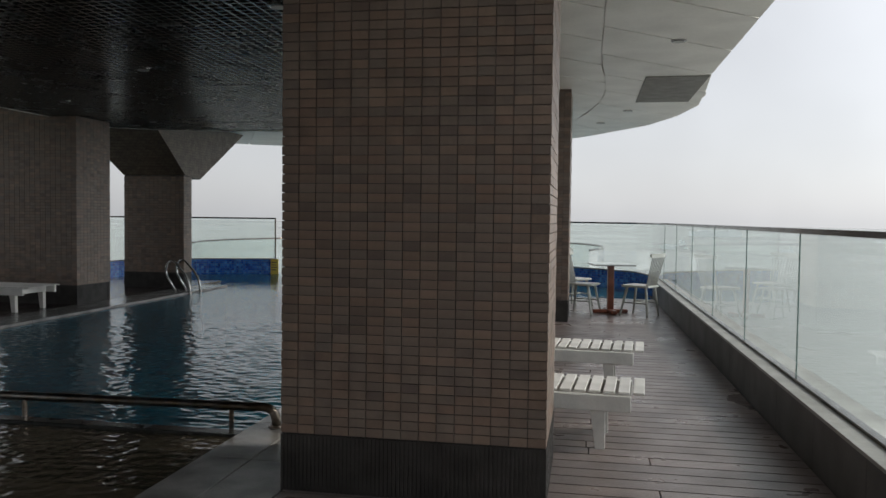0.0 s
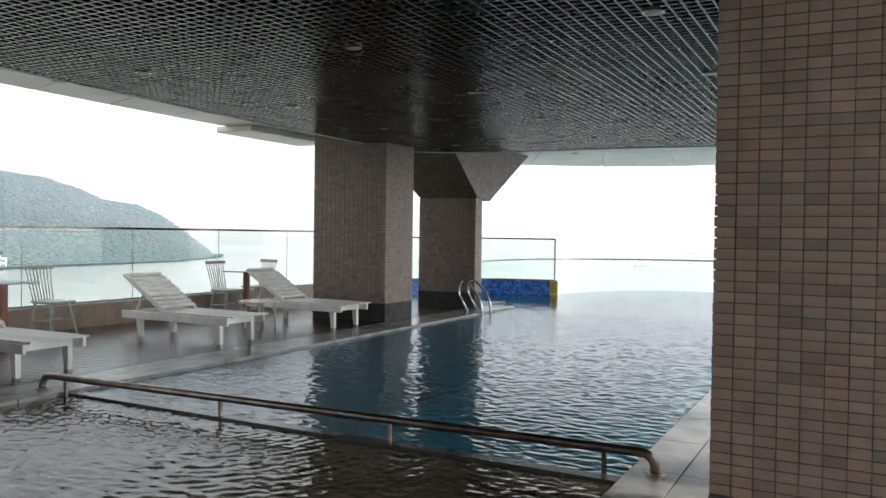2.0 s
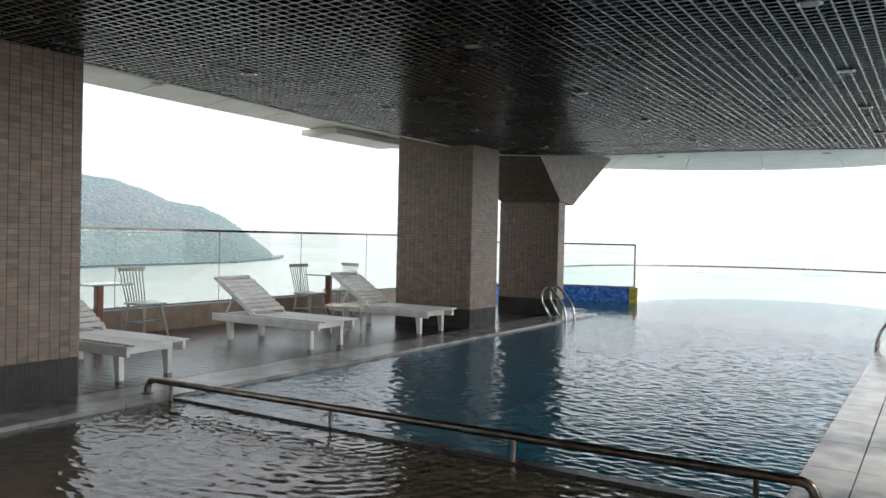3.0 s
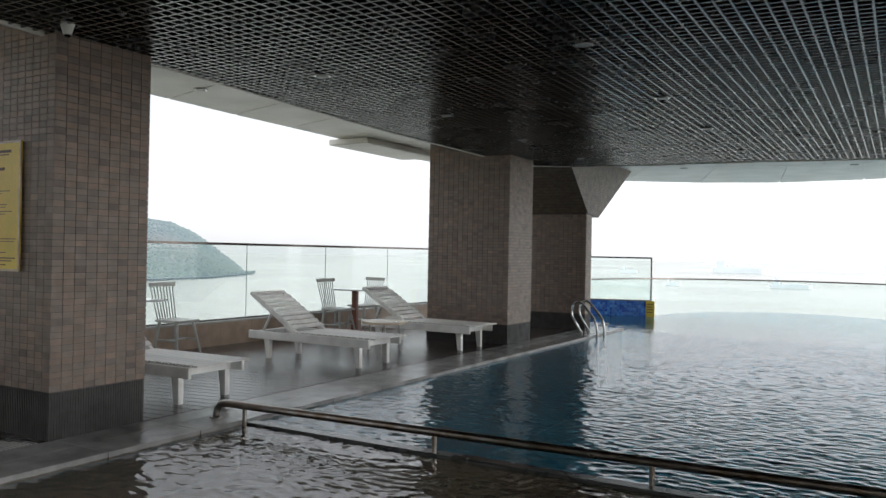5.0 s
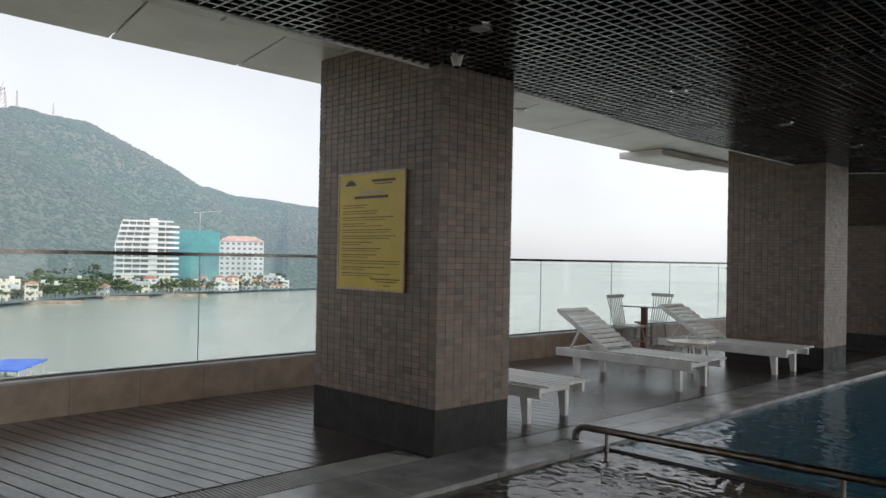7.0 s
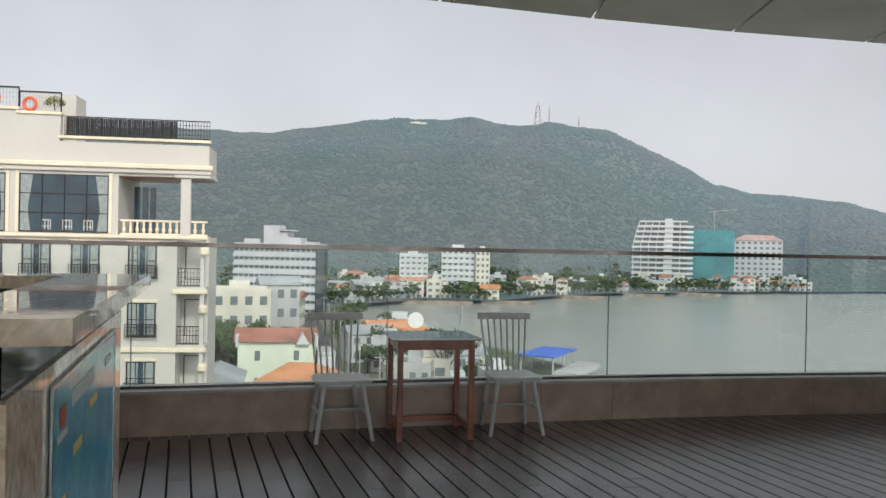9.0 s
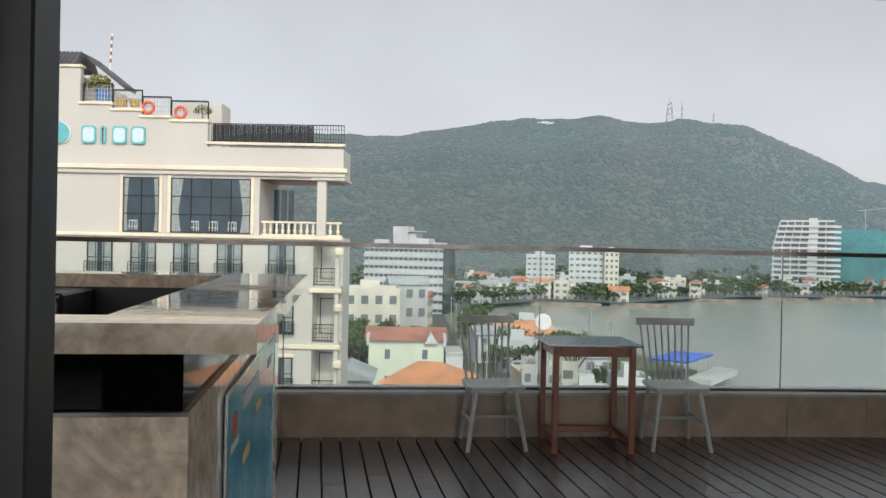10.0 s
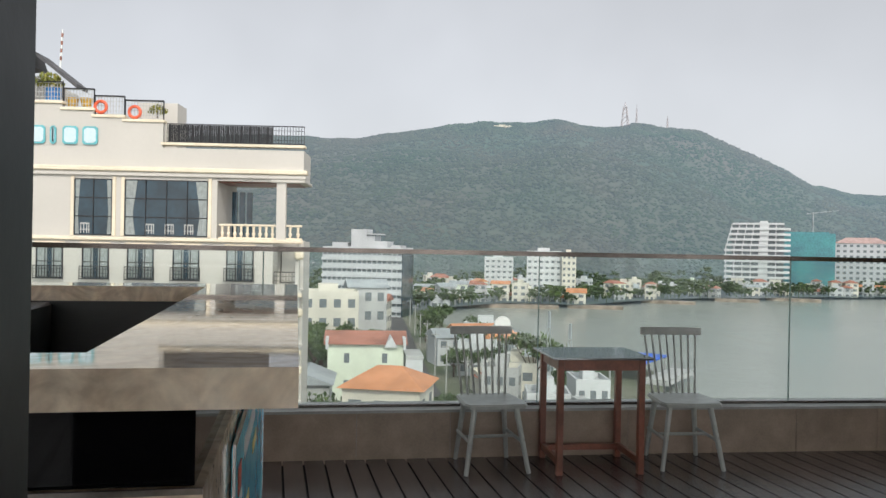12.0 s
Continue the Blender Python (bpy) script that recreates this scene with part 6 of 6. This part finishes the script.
# houses on the near land beside the road
for i in range(26):
    x = rg.uniform(-300, -125)
    side = rg.choice((-1, 1, 1))
    y0 = lerp_table([(-390, -20), (-300, -9), (-250, -6), (-200, -3.5), (-150, -0.5), (-95, 6)], x)
    y = y0 + side * rg.uniform(9, 24 if side > 0 else 60) * (0.6 if x < -230 and side > 0 else 1)
    if side > 0 and x < -225:
        continue
    if side < 0 and x > -175:
        continue
    wl_, wn_ = rg.choice(walls)
    rk, rm, rn_ = rg.choice(roofs)
    st = rg.choice((1, 2, 2))
    wd = rg.uniform(6, 11)
    block("town_house", x, y, wd, rg.uniform(6, 9), st * 3.1, G, rg.uniform(-20, 20), "small %s %d-storey town house with %s" % (wn_, st, rn_), wl_, st, max(2, int(wd / 2.6)), rk, rm, group="town houses")
for x, y, w, h, mt, lb in ((-112, 17.5, 6, 5.5, M_whitewall, "white waterfront shop with flat roof"), (-118, 25, 5, 6.5, M_whitewall, "narrow white waterfront house with flat roof"), (-132, 13, 6, 6, M_greywall, "grey roadside shop with flat roof"), (-165, 12, 8, 6, M_whitewall, "white roadside house with flat roof"), (-105, 22, 5, 4, M_greywall, "low grey waterfront store")):
    block("waterfront_house", x, y, w, 7, h, G, rg.uniform(-15, 15), lb, mt, 2, 3, "flat", None, group="town houses")
tarp = thing("blue_roofed_pier", pose(-168, 46, G, 0, 0, -35), "open shed with bright blue roof sheets on the waterfront", "shed")
part("roof", boxm(-8, 8, -4, 4, 3.6, 3.9, 0.05), M_bluetarp, tarp)
for a in (-7, 0, 7):
    for b in (-3.5, 3.5):
        part("post", boxm(a - 0.15, a + 0.15, b - 0.15, b + 0.15, 0, 3.6), M_greywall, tarp)
part("terrace_wall", boxm(-9, 9, 4.2, 9, 0, 1.1), M_greywall, tarp)
M_seawall = mat("brown_stone_sea_wall", (0.30, 0.25, 0.20), 0.85, 0, 0.25, 0.2, 2, 0.0, coords="World")
# sea wall and jetties along the far shore
for az, ln in ((64, 30), (67.5, 24), (72, 28), (77, 26), (83, 45)):
    d = lerp_table(SHORE, az) - 3
    ob = part("sea_wall", boxm(-4, 2, -ln / 2, ln / 2, SEA - 1, SEA + 1.6, 0.1), M_seawall)
    ob.matrix_basis = pose(CAMX - d * math.sin(radians(az)), CAMY + d * math.cos(radians(az)), 0, 0, 0, az - 90)
    tagged(ob, "pale stone sea wall along the bay shore", "sea wall", kind="structure")

# masts
def lattice_mast(name, x, y, z0, h, w, label, dish=False, th=1.0, paint=None):
    paint = paint or M_pale
    t = thing(name, pose(x, y, z0), label, "mast")
    bm = bmesh.new()
    n = max(5, int(h / (w * 1.6)))
    for sx, sy in ((-1, -1), (1, -1), (1, 1), (-1, 1)):
        rod(bm, (sx * w / 2, sy * w / 2, 0), (sx * w / 5, sy * w / 5, h), w * 0.08 * th, w * 0.06 * th, 4)
    for k in range(n):
        f0, f1 = k / n, (k + 1) / n
        a0, a1 = w / 2 * (1 - 0.6 * f0), w / 2 * (1 - 0.6 * f1)
        for s in (-1, 1):
            rod(bm, (s * a0, -a0, h * f0), (s * a1, a1, h * f1), w * 0.055 * th, w * 0.055 * th, 4)
            rod(bm, (-a0, s * a0, h * f0), (a1, s * a1, h * f1), w * 0.055 * th, w * 0.055 * th, 4)
    part("lattice", bm, paint, t)
    if dish:
        bm = bmesh.new()
        rod(bm, (0.5, 0, h * 0.96), (0.9, 0, h * 0.96), 1.5, 1.45, 20)
        part("dish", bm, M_white, t, "round white antenna dish")
    else:
        part("spike", rod(bmesh.new(), (0, 0, h), (0, 0, h * 1.2), max(0.3, w * 0.08), 0.25, 4), paint, t)
    return t


M_mast = mat("faded_red_steel", (0.45, 0.41, 0.42), 0.6, 0, 0.15, 0.2, 2, 0.0)
for az, hh, ww in ((75.1, 29, 9), (74.3, 25, 2.0), (72.2, 18, 2.0)):
    d = lerp_table(RIDGE_D, az)
    zz = 1.43 + d * math.tan(radians(lerp_table(RIDGE, az)))
    lattice_mast("hilltop_mast", CAMX - d * math.sin(radians(az)), CAMY + d * math.cos(radians(az)), zz - 4, hh, ww, "thin red and white lattice mast on the hilltop", th=0.6 if ww > 5 else 1.6, paint=M_mast)
lattice_mast("street_mast", -150, 15.3, G, 12.6, 1.2, "pale lattice mast with a round dish in the town", True, th=0.45, paint=M_greyroof)
lattice_mast("street_mast", -128, 23.5, G, 12, 1.2, "pale lattice mast among the waterfront buildings", th=0.45, paint=M_greyroof)
lattice_mast("street_mast", -130, 20.5, G, 13.5, 1.0, "pale lattice mast among the waterfront buildings", th=0.45, paint=M_greyroof)
az = 83.7
d = 985
gate = block("hilltop_house", CAMX - d * math.sin(radians(az)), CAMY + d * math.cos(radians(az)), 22, 10, 7, 1.43 + d * math.tan(radians(8.6)) - 3, 0, "pale house on the hill's crest", M_creamwall, 2, 6)

# trees in the town
def tree_kind(seed, h, spread, flat_top=False):
    rg = random.Random(seed)
    t = thing("tree", pose(0, 0, -400), "leafy dark green tree in the shore town", "tree", "town trees")
    bm = bmesh.new()
    rod(bm, (0, 0, 0), (0.1, 0, h * 0.45), 0.26, 0.17, 7)
    tips = []
    for k in range(6):
        a = 2 * math.pi * k / 6 + rg.random()
        e = (spread * 0.6 * math.cos(a), spread * 0.6 * math.sin(a), h * rg.uniform(0.62, 0.85))
        rod(bm, (0.1, 0, h * rg.uniform(0.3, 0.45)), e, 0.12, 0.04, 5)
        tips.append(e)
    part("trunk", bm, M_trunk, t)
    bm = bmesh.new()
    lobes = [(Vector(e), spread * rg.uniform(0.35, 0.55)) for e in tips] + [(Vector((0, 0, h * 0.85)), spread * 0.55)]
    for c, r in lobes:
        for k in range(85):
            v = Vector((rg.gauss(0, 1), rg.gauss(0, 1), rg.gauss(0, 1))).normalized() * r * rg.uniform(0.45, 1.1)
            v.z *= 0.4 if flat_top else 0.75
            q = Euler((rg.uniform(0, 6), rg.uniform(0, 6), rg.uniform(0, 6))).to_matrix()
            s = rg.uniform(0.25, 0.5)
            bm.faces.new([bm.verts.new(c + v + q @ Vector(p) * s) for p in ((-1, 0, 0.1), (0, -0.6, 0), (1, 0, 0.1), (0, 0.6, 0))])
    part("crown", bm, M_foliage, t)
    return t


kinds = [tree_kind(1, 9, 4.0), tree_kind(2, 7.5, 3.6), tree_kind(3, 10, 4.6, True), tree_kind(4, 6, 3.0)]
# tree belt along the far shore: crowns of many small clumps
rt = random.Random(23)
belt = bmesh.new()
for i in range(900):
    az = rt.uniform(57, 97)
    x, y, z = hill_pt(az, rt.uniform(0.004, 0.26))
    h = rt.uniform(4.0, 8.5)
    for k in range(rt.randint(7, 12)):
        a, q = rt.uniform(0, 6.28), h * 0.55 * rt.random() ** 0.6
        clump(belt, (x + q * math.cos(a), y + q * math.sin(a), z + h * rt.uniform(0.45, 1.0)), h * rt.uniform(0.14, 0.27), rt)
    rod(belt, (x, y, z - 1), (x, y, z + h * 0.6), 0.22, 0.12, 5)
tagged(part("shore_trees", belt, M_foliage), "mixed green trees between the houses along the shore", "trees", kind="stuff")
spots = []
for i in range(150):
    x = rg.uniform(-290, -150)
    side = -1 if i % 6 else 1
    y0 = lerp_table([(-390, -20), (-300, -9), (-250, -6), (-200, -3.5), (-150, -0.5), (-95, 6)], x)
    if side > 0 and x < -225:
        continue
    spots.append((x, y0 + side * rg.uniform(7, 20 if side > 0 else 36), G, rg.uniform(0.5, 0.95)))
spots += [(-225, 4.0, G, 1.5), (-155, -16, G, 0.9), (-150, -13, G, 1.0), (-158, -20, G, 1.0), (-148, -9, G, 0.8), (-100, -11.5, G, 0.9), (-240, 7, G, 1.2)]
spots += [(-138, 19.2, G, 1.25), (-139, 25.5, G, 0.95), (-112, 2.5, G, 0.6), (-118, 4.5, G, 0.65), (-106, 1.5, G, 0.6)]
for i, (x, y, z, s) in enumerate(spots):
    k = kinds[2] if x == -138 or x == -140 else kinds[i % 4]
    m = pose(x, y, z, 0, 0, rg.uniform(0, 360)) @ Matrix.Scale(s, 4)
    c = copy_thing(k, m)
    c.matrix_basis = m
for k in kinds:
    for o in list(k.children):
        bpy.data.objects.remove(o)
    bpy.data.objects.remove(k)

# utility poles along the coast road
M_pole = mat("grey_concrete_pole", (0.4, 0.4, 0.38), 0.8, 0, 0.15, 1, 8, 0.0)
up = thing("utility_pole", pose(-128, 7.4, G), "thin grey concrete pole with a crossarm beside the coast road", "pole", "utility poles")
part("shaft", rod(bmesh.new(), (0, 0, 0), (0, 0, 9), 0.16, 0.1, 6), M_pole, up)
part("crossarm", boxm(-0.07, 0.07, -0.9, 0.9, 8.2, 8.34), M_pole, up)
for px in (-146, -166, -188, -212, -238, -266):
    copy_thing(up, pose(px, lerp_table([(-390, -20), (-300, -9), (-250, -6), (-200, -3.5), (-150, -0.5), (-95, 6)], px) + 5.0, G))

# ships at anchor, far out
def ship(az, d, ln, ht, label):
    t = thing("cargo_ship", pose(-2 - d * math.sin(radians(az)), d * math.cos(radians(az)), SEA, 0, 0, az + rg.uniform(-15, 15)), label, "ship", "ships at anchor")
    bm = bmesh.new()
    slab([(-ln / 2, -ln * 0.06), (ln * 0.42, -ln * 0.07), (ln / 2, 0), (ln * 0.42, ln * 0.07), (-ln / 2, ln * 0.06)], -1, ht, bm)
    part("hull", bm, M_ship, t)
    part("deck_house", boxm(-ln * 0.42, -ln * 0.27, -ln * 0.05, ln * 0.05, ht, ht * 2.4), M_ship, t)
    part("hatches", boxm(-ln * 0.2, ln * 0.32, -ln * 0.045, ln * 0.045, ht, ht * 1.25), M_ship, t)
    part("mast", rod(bmesh.new(), (-ln * 0.33, 0, ht * 2.4), (-ln * 0.33, 0, ht * 3.4), ln * 0.012, ln * 0.006, 5), M_ship, t)
    return t


M_ship = mat("hazy_grey_hull", (0.36, 0.40, 0.43), 0.7, 0, 0.1, 0.05, 1, 0.0)
# pale emission on the hulls stands in for the haze before them
M_ship.node_tree.nodes["Principled BSDF"].inputs["Emission Color"].default_value = (0.8, 0.88, 0.92, 1)
M_ship.node_tree.nodes["Principled BSDF"].inputs["Emission Strength"].default_value = 0.3
ship(9.6, 1500, 90, 9, "large grey cargo ship anchored in the haze")
ship(6.4, 800, 36, 3.5, "small grey coaster anchored in the haze")
ship(13.9, 780, 14, 2.5, "small fishing boat on the hazy sea")
ship(16.9, 1300, 26, 4, "small fishing boat on the hazy sea")
